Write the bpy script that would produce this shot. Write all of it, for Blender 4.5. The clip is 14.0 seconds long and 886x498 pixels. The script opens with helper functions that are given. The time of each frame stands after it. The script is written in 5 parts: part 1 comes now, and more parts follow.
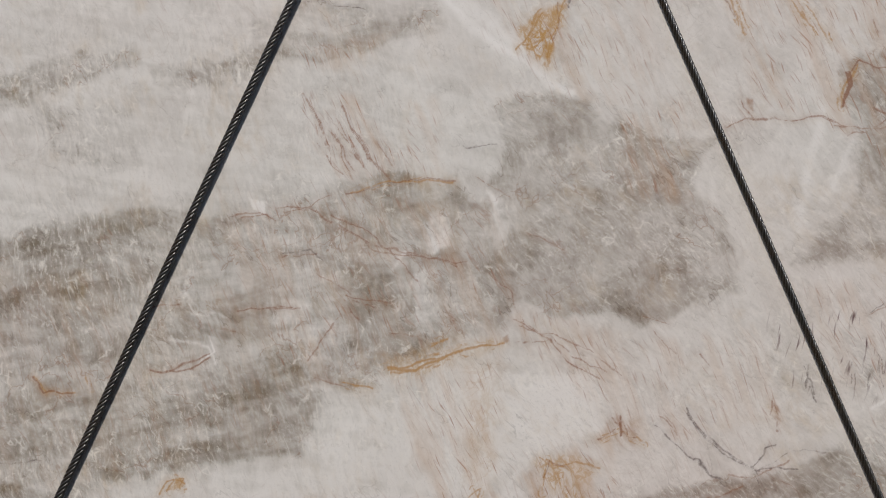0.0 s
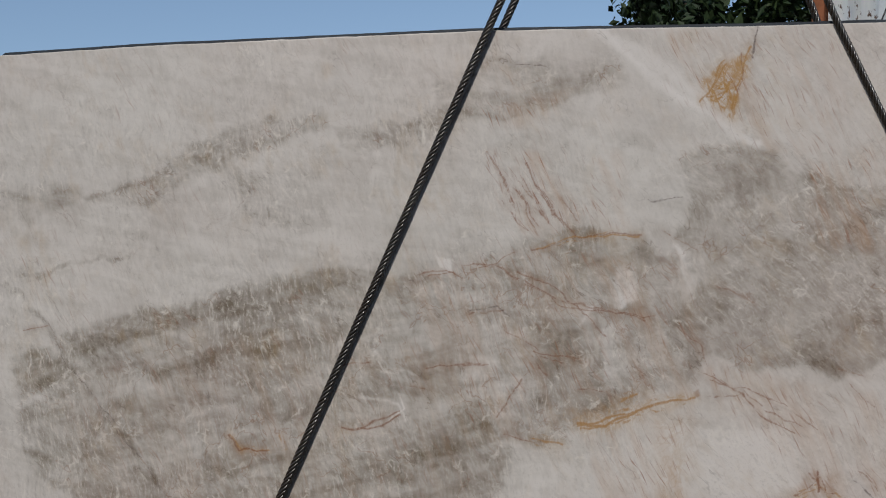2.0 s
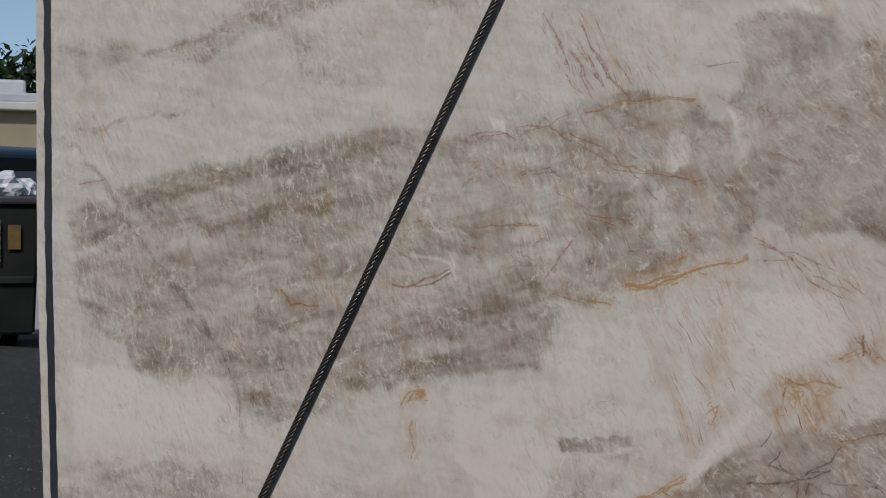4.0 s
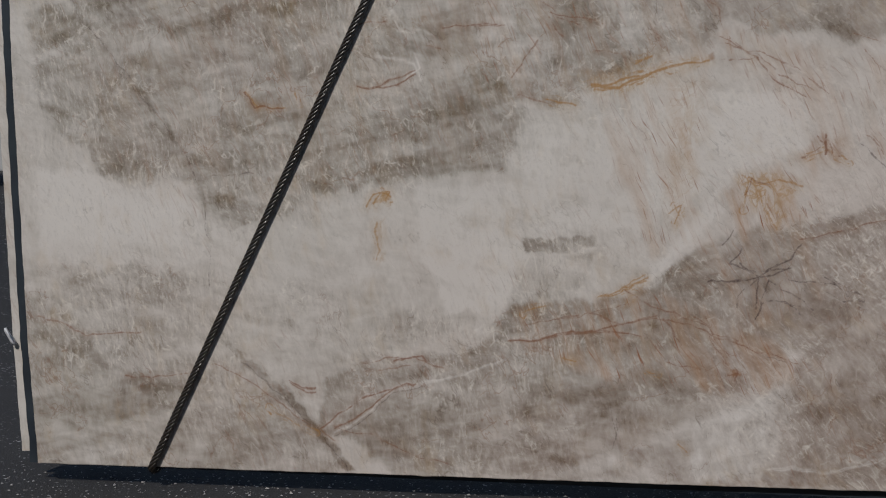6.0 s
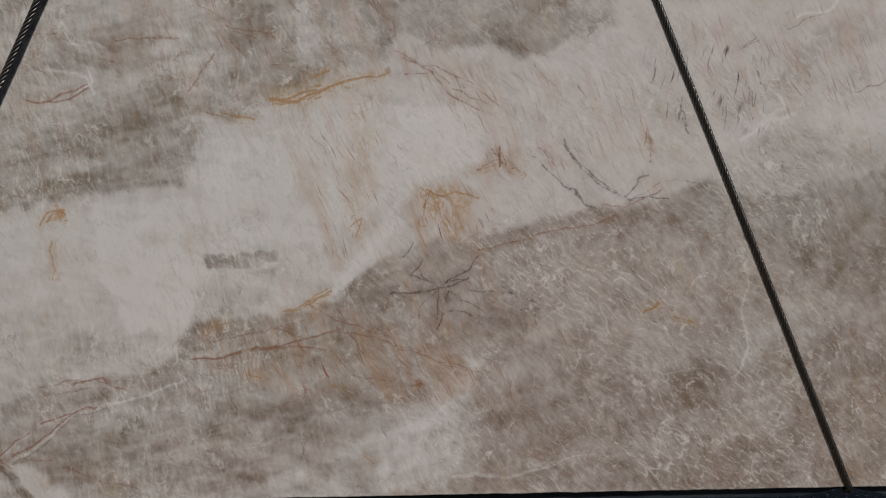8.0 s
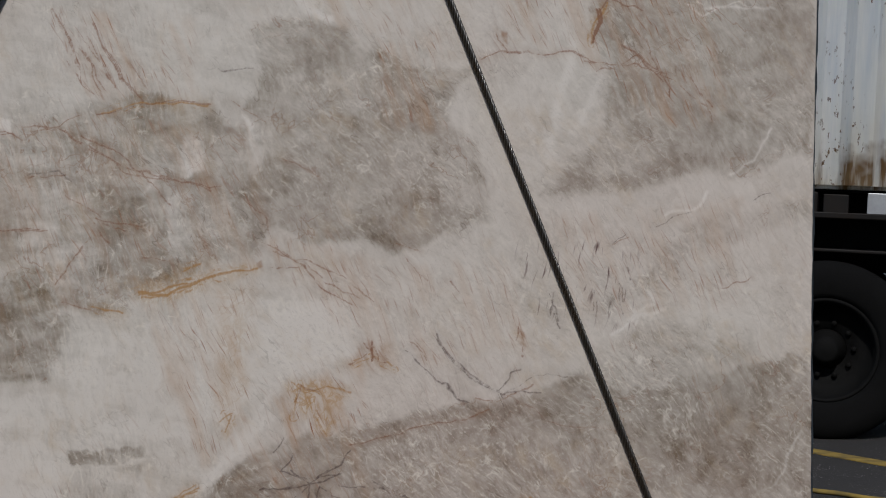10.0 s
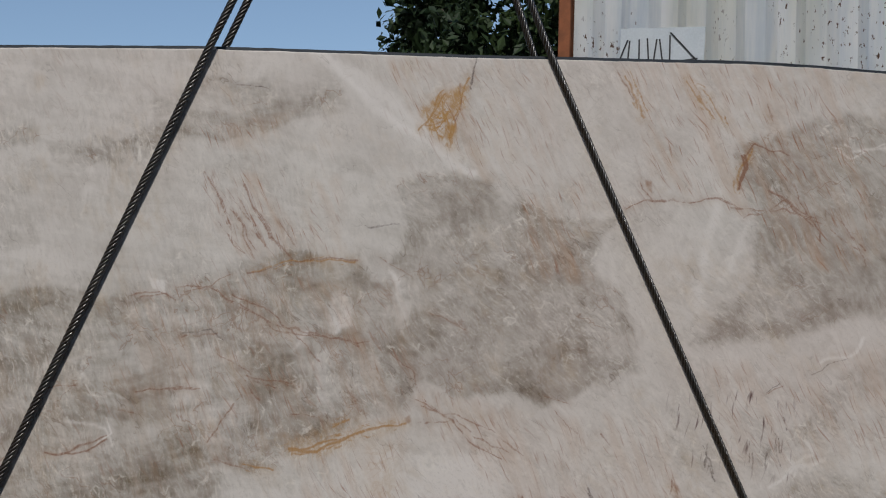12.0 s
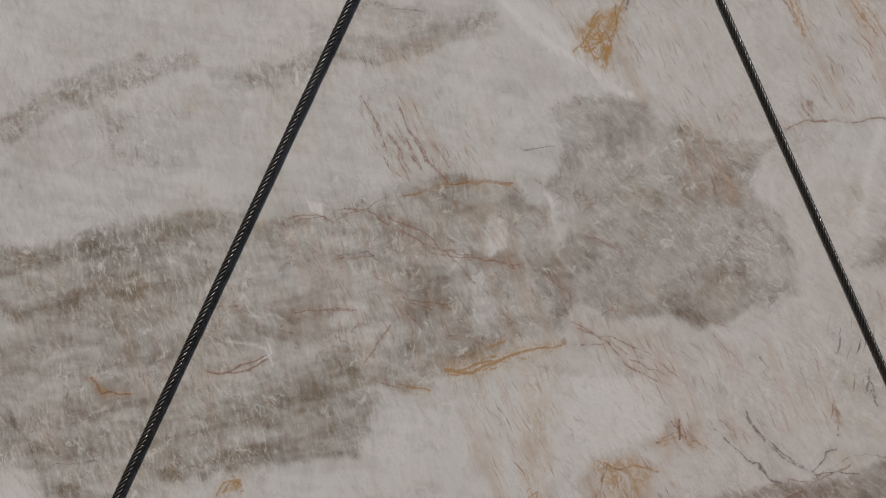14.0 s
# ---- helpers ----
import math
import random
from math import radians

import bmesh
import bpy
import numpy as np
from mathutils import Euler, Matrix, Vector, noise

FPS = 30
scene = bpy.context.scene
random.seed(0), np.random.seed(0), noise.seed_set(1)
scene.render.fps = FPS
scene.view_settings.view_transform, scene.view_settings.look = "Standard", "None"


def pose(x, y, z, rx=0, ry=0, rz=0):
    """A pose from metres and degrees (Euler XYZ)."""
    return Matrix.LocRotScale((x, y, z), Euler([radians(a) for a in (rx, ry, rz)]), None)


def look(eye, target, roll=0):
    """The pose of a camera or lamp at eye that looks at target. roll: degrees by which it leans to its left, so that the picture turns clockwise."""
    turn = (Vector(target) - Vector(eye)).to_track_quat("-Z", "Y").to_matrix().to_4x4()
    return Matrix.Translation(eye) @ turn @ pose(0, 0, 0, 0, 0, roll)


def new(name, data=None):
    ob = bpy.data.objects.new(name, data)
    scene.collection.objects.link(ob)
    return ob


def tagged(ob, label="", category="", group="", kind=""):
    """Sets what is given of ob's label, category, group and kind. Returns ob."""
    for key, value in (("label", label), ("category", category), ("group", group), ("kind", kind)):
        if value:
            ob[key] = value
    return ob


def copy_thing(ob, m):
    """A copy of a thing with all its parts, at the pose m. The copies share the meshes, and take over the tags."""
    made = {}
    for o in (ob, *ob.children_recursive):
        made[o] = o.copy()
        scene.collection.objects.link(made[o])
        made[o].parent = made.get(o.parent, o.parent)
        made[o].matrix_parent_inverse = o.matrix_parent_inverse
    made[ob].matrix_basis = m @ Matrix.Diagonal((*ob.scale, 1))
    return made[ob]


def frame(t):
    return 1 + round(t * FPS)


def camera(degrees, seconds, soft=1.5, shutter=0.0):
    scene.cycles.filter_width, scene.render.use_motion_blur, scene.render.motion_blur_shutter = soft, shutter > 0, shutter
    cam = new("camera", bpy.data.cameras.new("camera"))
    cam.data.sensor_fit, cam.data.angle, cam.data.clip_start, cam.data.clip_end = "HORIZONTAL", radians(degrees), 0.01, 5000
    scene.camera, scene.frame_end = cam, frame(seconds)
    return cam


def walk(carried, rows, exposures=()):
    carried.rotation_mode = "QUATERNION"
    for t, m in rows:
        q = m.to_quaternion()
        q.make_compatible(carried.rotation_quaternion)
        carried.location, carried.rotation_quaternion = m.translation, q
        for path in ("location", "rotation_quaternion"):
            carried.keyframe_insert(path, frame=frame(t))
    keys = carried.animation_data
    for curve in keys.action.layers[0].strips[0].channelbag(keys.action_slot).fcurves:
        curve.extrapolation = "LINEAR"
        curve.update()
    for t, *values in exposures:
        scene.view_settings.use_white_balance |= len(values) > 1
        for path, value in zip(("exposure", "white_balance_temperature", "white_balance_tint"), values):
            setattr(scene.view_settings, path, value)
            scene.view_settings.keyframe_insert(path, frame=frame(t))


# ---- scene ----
import functools

cam = camera(35.8, 14.0, soft=1.1)
PATH = [
    (0, (0.314, -3.286, 1.164), (0.187, -1.292, 1.258), -1.1),
    (0.5, (0.329, -3.282, 1.179), (0.187, -1.293, 1.334), -1.4),
    (1, (0.3, -3.294, 1.205), (0.143, -1.308, 1.389), -1.6),
    (1.5, (0.249, -3.308, 1.203), (0.005, -1.331, 1.381), -1.8),
    (2, (0.217, -3.312, 1.192), (-0.117, -1.347, 1.357), -1.8),
    (2.2, (0.207, -3.309, 1.189), (-0.162, -1.35, 1.346), -1.9),
    (4.3, (0.137, -3.354, 1.02), (-0.222, -1.386, 1.037), -0.2),
    (4.5, (0.135, -3.354, 1.007), (-0.215, -1.385, 1.0), -0.2),
    (5, (0.138, -3.354, 0.97), (-0.191, -1.382, 0.914), -0.4),
    (5.5, (0.145, -3.353, 0.945), (-0.179, -1.383, 0.824), -0.3),
    (6, (0.151, -3.351, 0.919), (-0.172, -1.385, 0.753), -0.4),
    (6.5, (0.155, -3.35, 0.894), (-0.119, -1.376, 0.715), -0.5),
    (7, (0.205, -3.33, 0.906), (0.041, -1.344, 0.726), -0.7),
    (7.5, (0.274, -3.32, 0.927), (0.208, -1.329, 0.755), -0.6),
    (7.7, (0.291, -3.321, 0.932), (0.27, -1.328, 0.762), -0.7),
    (9.8, (0.39, -3.301, 1.149), (0.575, -1.311, 1.095), -0.4),
    (10, (0.388, -3.301, 1.163), (0.571, -1.309, 1.146), -0.3),
    (10.4, (0.394, -3.299, 1.197), (0.573, -1.308, 1.265), -0.2),
    (10.5, (0.388, -3.293, 1.203), (0.568, -1.303, 1.292), -0.3),
    (11, (0.38, -3.289, 1.224), (0.544, -1.302, 1.378), -0.3),
    (11.5, (0.363, -3.29, 1.225), (0.463, -1.3, 1.397), -1.0),
    (12, (0.34, -3.287, 1.222), (0.342, -1.294, 1.394), -1.2),
    (12.5, (0.312, -3.289, 1.21), (0.236, -1.296, 1.37), -1.2),
    (13, (0.252, -3.281, 1.18), (0.146, -1.289, 1.332), -1.7),
    (13.5, (0.238, -3.284, 1.151), (0.095, -1.294, 1.296), -1.5),
    (14, (0.254, -3.285, 1.127), (0.08, -1.296, 1.248), -0.9),
]
walk(cam, [(t, look(eye, target, roll)) for t, eye, target, roll in PATH], exposures=[(0, 0.15), (0.6, -0.10), (1.5, -0.22), (4.3, -0.29), (6.5, -0.36), (7.7, -0.30), (10, -0.28), (12, -0.26), (14, -0.25)])

# ---- world, sun ----
SUN_TRAVEL = Vector((0.20, 0.95, -0.85)).normalized()
world = bpy.data.worlds.new("open_sky")
scene.world = world
world.use_nodes = True
wt = world.node_tree
sky = wt.nodes.new("ShaderNodeTexSky")
sky.sky_type, sky.sun_disc = "NISHITA", False
sky.sun_elevation = math.asin(-SUN_TRAVEL.z)
sky.sun_rotation = math.atan2(-SUN_TRAVEL.x, -SUN_TRAVEL.y)
sky.air_density, sky.dust_density, sky.ozone_density = 1.0, 0.7, 1.6
wt.links.new(sky.outputs[0], wt.nodes["Background"].inputs[0])
wt.nodes["Background"].inputs[1].default_value = 0.120
lamp = bpy.data.lights.new("sun", "SUN")
lamp.energy, lamp.angle, lamp.color = 2.8, radians(0.6), (1.0, 0.968, 0.925)
sun = new("sun", lamp)
sun.matrix_world = look((-6, -14, 18), Vector((-6, -14, 18)) + SUN_TRAVEL)


# ---- materials ----
class Nodes:
    """A material under construction."""

    def __init__(self, name, rough=0.6, metal=0.0, spec=0.4):
        self.mat = bpy.data.materials.new(name)
        self.mat.use_nodes = True
        self.tree = self.mat.node_tree
        self.bsdf = self.tree.nodes["Principled BSDF"]
        self.bsdf.inputs["Roughness"].default_value = rough
        self.bsdf.inputs["Metallic"].default_value = metal
        self.bsdf.inputs["Specular IOR Level"].default_value = spec
        self.place = self.tree.nodes.new("ShaderNodeTexCoord").outputs["Object"]

    def put(self, value, socket):
        if isinstance(value, bpy.types.NodeSocket):
            self.tree.links.new(value, socket)
        elif isinstance(value, (tuple, list)):
            socket.default_value = (*value, 1.0)[: len(socket.default_value)]
        else:
            socket.default_value = value

    def mapped(self, turn=(0, 0, 0), size=(1, 1, 1), shift=(0, 0, 0)):
        return self.turned(self.place, turn, size, shift)

    def turned(self, vec, turn, size, shift=(0, 0, 0)):
        """Coordinates turned first and stretched along the turned axes after."""
        one, two = self.tree.nodes.new("ShaderNodeMapping"), self.tree.nodes.new("ShaderNodeMapping")
        one.inputs["Location"].default_value = shift
        one.inputs["Rotation"].default_value = [radians(a) for a in turn]
        two.inputs["Scale"].default_value = size
        self.tree.links.new(vec, one.inputs["Vector"])
        self.tree.links.new(one.outputs[0], two.inputs["Vector"])
        return two.outputs[0]

    def noise(self, scale, detail=4.0, vec=None, rough=0.55, bend=0.0):
        n = self.tree.nodes.new("ShaderNodeTexNoise")
        n.inputs["Scale"].default_value, n.inputs["Detail"].default_value = scale, detail
        n.inputs["Roughness"].default_value, n.inputs["Distortion"].default_value = rough, bend
        self.tree.links.new(vec or self.place, n.inputs["Vector"])
        return n.outputs["Fac"]

    def cells(self, scale, feature="F1", vec=None):
        n = self.tree.nodes.new("ShaderNodeTexVoronoi")
        n.feature = feature
        n.inputs["Scale"].default_value = scale
        self.tree.links.new(vec or self.place, n.inputs["Vector"])
        return n.outputs["Distance"]

    def facets(self, scale, vec):
        """One random value for each crystal."""
        n = self.tree.nodes.new("ShaderNodeTexVoronoi")
        n.inputs["Scale"].default_value = scale
        self.tree.links.new(vec, n.inputs["Vector"])
        one = self.tree.nodes.new("ShaderNodeSeparateColor")
        self.tree.links.new(n.outputs["Color"], one.inputs[0])
        return one.outputs[0]

    def attr(self, name):
        n = self.tree.nodes.new("ShaderNodeAttribute")
        n.attribute_name = name
        return n.outputs["Fac"]

    def shade(self):
        n = self.tree.nodes.new("ShaderNodeObjectInfo")
        return n.outputs["Random"]

    def span(self, x, a, b, c=0.0, d=1.0):
        n = self.tree.nodes.new("ShaderNodeMapRange")
        for value, socket in zip((x, a, b, c, d), n.inputs):
            self.put(value, socket)
        return n.outputs[0]

    def calc(self, op, a, b=0.0):
        n = self.tree.nodes.new("ShaderNodeMath")
        n.operation = op
        self.put(a, n.inputs[0])
        self.put(b, n.inputs[1])
        return n.outputs[0]

    def mix(self, fac, a, b, how="MIX"):
        n = self.tree.nodes.new("ShaderNodeMix")
        n.data_type, n.blend_type = "RGBA", how
        self.put(fac, n.inputs[0])
        self.put(a, n.inputs[6])
        self.put(b, n.inputs[7])
        return n.outputs[2]

    def done(self, colour, height=None, bump=0.2, depth=0.002, rough=None):
        self.put(colour, self.bsdf.inputs["Base Color"])
        if rough is not None:
            self.put(rough, self.bsdf.inputs["Roughness"])
        if height is not None:
            n = self.tree.nodes.new("ShaderNodeBump")
            n.inputs["Strength"].default_value, n.inputs["Distance"].default_value = bump, depth
            self.tree.links.new(height, n.inputs["Height"])
            self.tree.links.new(n.outputs[0], self.bsdf.inputs["Normal"])
        return self.mat


def worn(name, colour, other, scale=6.0, rough=0.6, metal=0.0, bump=0.15, fine=90.0, spec=0.4):
    """A surface with stains at one scale and grain at another."""
    m = Nodes(name, rough, metal, spec)
    big, small = m.noise(scale, 5), m.noise(fine, 3)
    c = m.mix(m.span(big, 0.35, 0.7), colour, other)
    c = m.mix(m.span(small, 0.3, 0.75, 0.0, 0.35), c, tuple(v * 0.6 for v in colour))
    return m.done(c, small, bump, 0.002, m.span(big, 0.3, 0.7, rough - 0.08, min(1.0, rough + 0.1)))


def quartzite():
    m = Nodes("polished_quartzite", 0.38, 0.0, 0.35)

    # the grain wanders: bend the coordinates before stretching them
    def bent(turn, size, amount, shift=(0, 0, 0)):
        n = m.tree.nodes.new("ShaderNodeTexNoise")
        n.inputs["Scale"].default_value, n.inputs["Detail"].default_value = 6.0, 1.0
        m.tree.links.new(m.place, n.inputs["Vector"])
        v = m.tree.nodes.new("ShaderNodeVectorMath")
        v.operation = "MULTIPLY_ADD"
        m.tree.links.new(n.outputs["Color"], v.inputs[0])
        v.inputs[1].default_value = (amount, 0, amount)
        m.tree.links.new(m.place, v.inputs[2])
        return m.turned(v.outputs[0], (0, turn, 0), size, shift)

    steep, slant = bent(10, (1, 1, 0.34), 0.06), bent(34, (1, 1, 0.38), 0.06)
    loose, level = bent(-48, (1, 1, 0.60), 0.08), bent(77, (1, 1, 0.16), 0.05)
    side = m.tree.nodes.new("ShaderNodeSeparateXYZ")
    m.tree.links.new(m.place, side.inputs[0])
    east = m.span(m.calc("ADD", side.outputs[0], m.calc("MULTIPLY", m.noise(3, 3), 1.2)), 0.55, 0.95)
    lean = lambda scale, d, r=0.6: m.mix(east, m.noise(scale, d, steep, r, 0.3), m.noise(scale, d, slant, r, 0.3))
    ridge = lambda n, w: m.span(m.calc("ABSOLUTE", m.calc("SUBTRACT", n, 0.5)), 0.0, w, 1.0, 0.0)
    times = lambda *v: functools.reduce(lambda p, q: m.calc("MULTIPLY", p, q), v)
    plus = lambda *v: functools.reduce(lambda p, q: m.calc("ADD", p, q), v)
    even = lambda n, k: m.span(n, 0.3, 0.7, -k, k)
    grey, white, rust, gold, dark, crystal, needles, dendrites = (
        m.attr(a) for a in ("grey", "white", "rust", "gold", "dark", "crystal", "needles", "dendrites"))
    warm = m.attr("warm")
    cloud, mid, striae = m.noise(4.5, 6, None, 0.6), lean(34, 4, 0.55), lean(95, 2.5, 0.5)
    blot, bands = m.noise(17, 5, loose, 0.62), m.noise(30, 3, level, 0.55)
    patchy = m.span(m.noise(9, 3), 0.42, 0.60)
    # clouds, bands and crystals within the grey
    broken = plus(even(mid, 0.15), even(blot, 0.17), times(even(striae, 0.20), m.span(patchy, 0, 1, 0.4, 1.0)))
    broken = plus(broken, times(even(bands, 0.28), m.span(east, 0.0, 1.0, 1.0, 0.25)))
    crystals = plus(m.span(m.facets(34, slant), 0.0, 1.0, -0.10, 0.10), m.span(m.facets(80, bent(24, (1, 1, 0.45), 0.05)), 0.0, 1.0, -0.12, 0.12))
    broken = plus(broken, times(crystals, m.span(blot, 0.35, 0.65, 0.3, 1.0)))
    body = plus(grey, times(broken, m.span(grey, 0.0, 0.35, 0.50, 0.85)))
    body = m.calc("SUBTRACT", body, times(white, 0.45))
    pale = m.mix(m.span(cloud, 0.35, 0.65), (0.632, 0.592, 0.545), (0.560, 0.522, 0.480))
    pale = m.mix(times(warm, 0.8), pale, (0.622, 0.548, 0.500))
    pale = m.mix(times(white, 0.8), pale, (0.715, 0.672, 0.632))
    smoke = m.mix(m.span(m.noise(7, 4), 0.4, 0.62), (0.172, 0.139, 0.097), (0.182, 0.148, 0.114))
    smoke = m.mix(warm, smoke, (0.184, 0.128, 0.093))
    c = m.mix(m.span(body, -0.10, 1.16), pale, smoke)
    # healed breaks between the crystals: milky and smoky flanks paint embossed light and shade
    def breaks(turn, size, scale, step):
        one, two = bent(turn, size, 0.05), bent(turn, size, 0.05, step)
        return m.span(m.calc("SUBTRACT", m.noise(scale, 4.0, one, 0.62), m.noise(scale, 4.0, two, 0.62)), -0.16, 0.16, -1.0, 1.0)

    # angular flakes: short lengths of the crystals' own borders
    def flakes(turn, size, scale, wide):
        v = m.tree.nodes.new("ShaderNodeVectorMath")
        n = m.tree.nodes.new("ShaderNodeTexNoise")
        n.inputs["Scale"].default_value, n.inputs["Detail"].default_value = 70.0, 2.0
        m.tree.links.new(m.place, n.inputs["Vector"])
        v.operation = "MULTIPLY_ADD"
        m.tree.links.new(n.outputs["Color"], v.inputs[0])
        v.inputs[1].default_value = (0.006, 0, 0.006)
        m.tree.links.new(m.place, v.inputs[2])
        line = m.span(m.cells(scale, "DISTANCE_TO_EDGE", m.turned(v.outputs[0], (0, turn, 0), size)), 0.0, wide, 1.0, 0.0)
        return times(line, times(m.span(m.noise(40, 2, loose), 0.54, 0.64), m.span(patchy, 0, 1, 0.25, 1.0)))

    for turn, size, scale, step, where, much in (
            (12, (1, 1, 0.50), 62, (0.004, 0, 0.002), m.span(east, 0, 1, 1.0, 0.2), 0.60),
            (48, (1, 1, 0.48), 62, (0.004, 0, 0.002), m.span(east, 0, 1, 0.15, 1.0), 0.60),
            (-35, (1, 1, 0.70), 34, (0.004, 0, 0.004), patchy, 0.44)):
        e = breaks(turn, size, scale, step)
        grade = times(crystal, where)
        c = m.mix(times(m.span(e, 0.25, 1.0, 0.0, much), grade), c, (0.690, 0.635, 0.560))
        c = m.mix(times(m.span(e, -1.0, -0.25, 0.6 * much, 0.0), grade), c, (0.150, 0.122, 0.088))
    flake = m.calc("MAXIMUM", flakes(14, (1, 1, 0.55), 34, 0.07), flakes(56, (1, 1, 0.45), 46, 0.08))
    c = m.mix(times(flake, m.span(crystal, 0.05, 0.55), 0.68), c, (0.740, 0.690, 0.620))
    # milky threads, thin and broken
    some = m.span(m.noise(15, 3, loose), 0.50, 0.60)
    thread = m.calc("MAXIMUM", ridge(lean(12, 3, 0.55), 0.014), ridge(m.noise(15, 2.5, loose), 0.016))
    c = m.mix(times(thread, some, crystal, 0.65), c, (0.72, 0.67, 0.60))
    # smoky hair cracks
    crack = times(ridge(m.noise(9, 4, slant, 0.6), 0.007), m.span(blot, 0.50, 0.60))
    c = m.mix(times(crack, m.span(grey, 0.0, 0.3, 0.25, 0.55)), c, (0.13, 0.095, 0.070))
    # honey tint drifting through the stone
    honey = times(m.span(m.noise(6, 6, None, 0.65), 0.50, 0.66), m.span(lean(40, 4, 0.6), 0.42, 0.66))
    c = m.mix(times(honey, 0.36), c, (0.43, 0.300, 0.165))
    # long brown hairlines wandering through the grey
    hairline = m.calc("MAXIMUM", ridge(m.noise(5.0, 5, slant, 0.58), 0.0050), ridge(m.noise(8.0, 4, loose, 0.55), 0.0055))
    hairline = times(hairline, m.span(m.noise(7, 4, loose), 0.48, 0.60))
    c = m.mix(times(hairline, m.span(grey, 0.05, 0.35, 0.12, 0.55)), c, (0.230, 0.115, 0.065))
    # stained needles, thin and broken
    pins, pins_two = bent(20, (1, 1, 0.085), 0.035), bent(34, (1, 1, 0.10), 0.04)
    sharp = m.calc("MAXIMUM", m.span(m.noise(165, 1.5, pins), 0.60, 0.74), m.span(m.noise(130, 1.5, pins_two), 0.62, 0.76))
    faint = m.calc("MAXIMUM", needles, m.span(m.noise(3.2, 4), 0.46, 0.68, 0.05, 0.42))
    c = m.mix(m.span(times(sharp, faint), 0.0, 1.0, 0.0, 1.0), c, (0.270, 0.118, 0.062))
    tint = times(needles, m.span(m.noise(24, 5, pins, 0.65), 0.46, 0.70))
    c = m.mix(times(tint, 0.60), c, (0.420, 0.245, 0.135))
    spikes = m.span(m.noise(110, 1.5, bent(-10, (1, 1, 0.14), 0.05)), 0.60, 0.72)
    c = m.mix(times(spikes, dendrites), c, (0.140, 0.085, 0.080))
    rusty = times(rust, m.span(plus(mid, times(striae, 0.6)), 0.62, 0.98, 0.15, 1.5))
    c = m.mix(m.span(rusty, 0.0, 1.1), c, (0.275, 0.135, 0.065))
    net = m.calc("MAXIMUM", ridge(m.noise(15, 4, steep, 0.6), 0.036), ridge(m.noise(24, 3, loose, 0.6), 0.036))
    net = m.calc("MAXIMUM", net, m.span(plus(blot, times(striae, 0.6)), 0.74, 0.98, 0.14, 1.0))
    golden = times(gold, net, 1.2)
    c = m.mix(m.span(golden, 0.0, 1.1), c, (0.400, 0.225, 0.075))
    c = m.mix(m.span(times(dark, m.span(striae, 0.25, 0.6, 0.6, 1.2)), 0.0, 1.1), c, (0.080, 0.052, 0.044))
    jitter = m.span(m.noise(130, 2), 0.3, 0.7, -0.07, 0.07)
    for name, tone, strong in (("gold_line", (0.360, 0.185, 0.050), 0.78), ("rust_line", (0.215, 0.092, 0.048), 0.80), ("dark_line", (0.075, 0.046, 0.042), 0.82)):
        crisp = m.span(plus(m.attr(name), jitter), 0.74, 0.98, 0.0, strong)
        c = m.mix(crisp, c, tone)
    speck = m.noise(210, 2)
    c = m.mix(m.span(speck, 0.60, 0.74, 0.0, 0.16), c, (0.70, 0.66, 0.60))
    c = m.mix(m.span(speck, 0.26, 0.40, 0.18, 0.0), c, (0.15, 0.120, 0.090))
    return m.done(c, mid, 0.04, 0.001, m.span(mid, 0.3, 0.7, 0.33, 0.46))


def asphalt():
    m = Nodes("asphalt", 0.9, 0.0, 0.3)
    grit = m.cells(170)
    c = m.mix(m.span(m.noise(0.6, 5), 0.35, 0.7), (0.029, 0.027, 0.026), (0.044, 0.041, 0.039))
    c = m.mix(m.span(m.noise(60, 4), 0.4, 0.7, 0.0, 0.6), c, (0.027, 0.025, 0.025))
    chips = m.calc("MULTIPLY", m.span(m.noise(95, 0.0), 0.74, 0.78), m.span(m.noise(5, 3), 0.42, 0.6, 0.15, 0.85))
    c = m.mix(chips, c, (0.50, 0.49, 0.47))
    return m.done(c, m.mix(0.5, grit, m.noise(90, 3)), 0.7, 0.006)


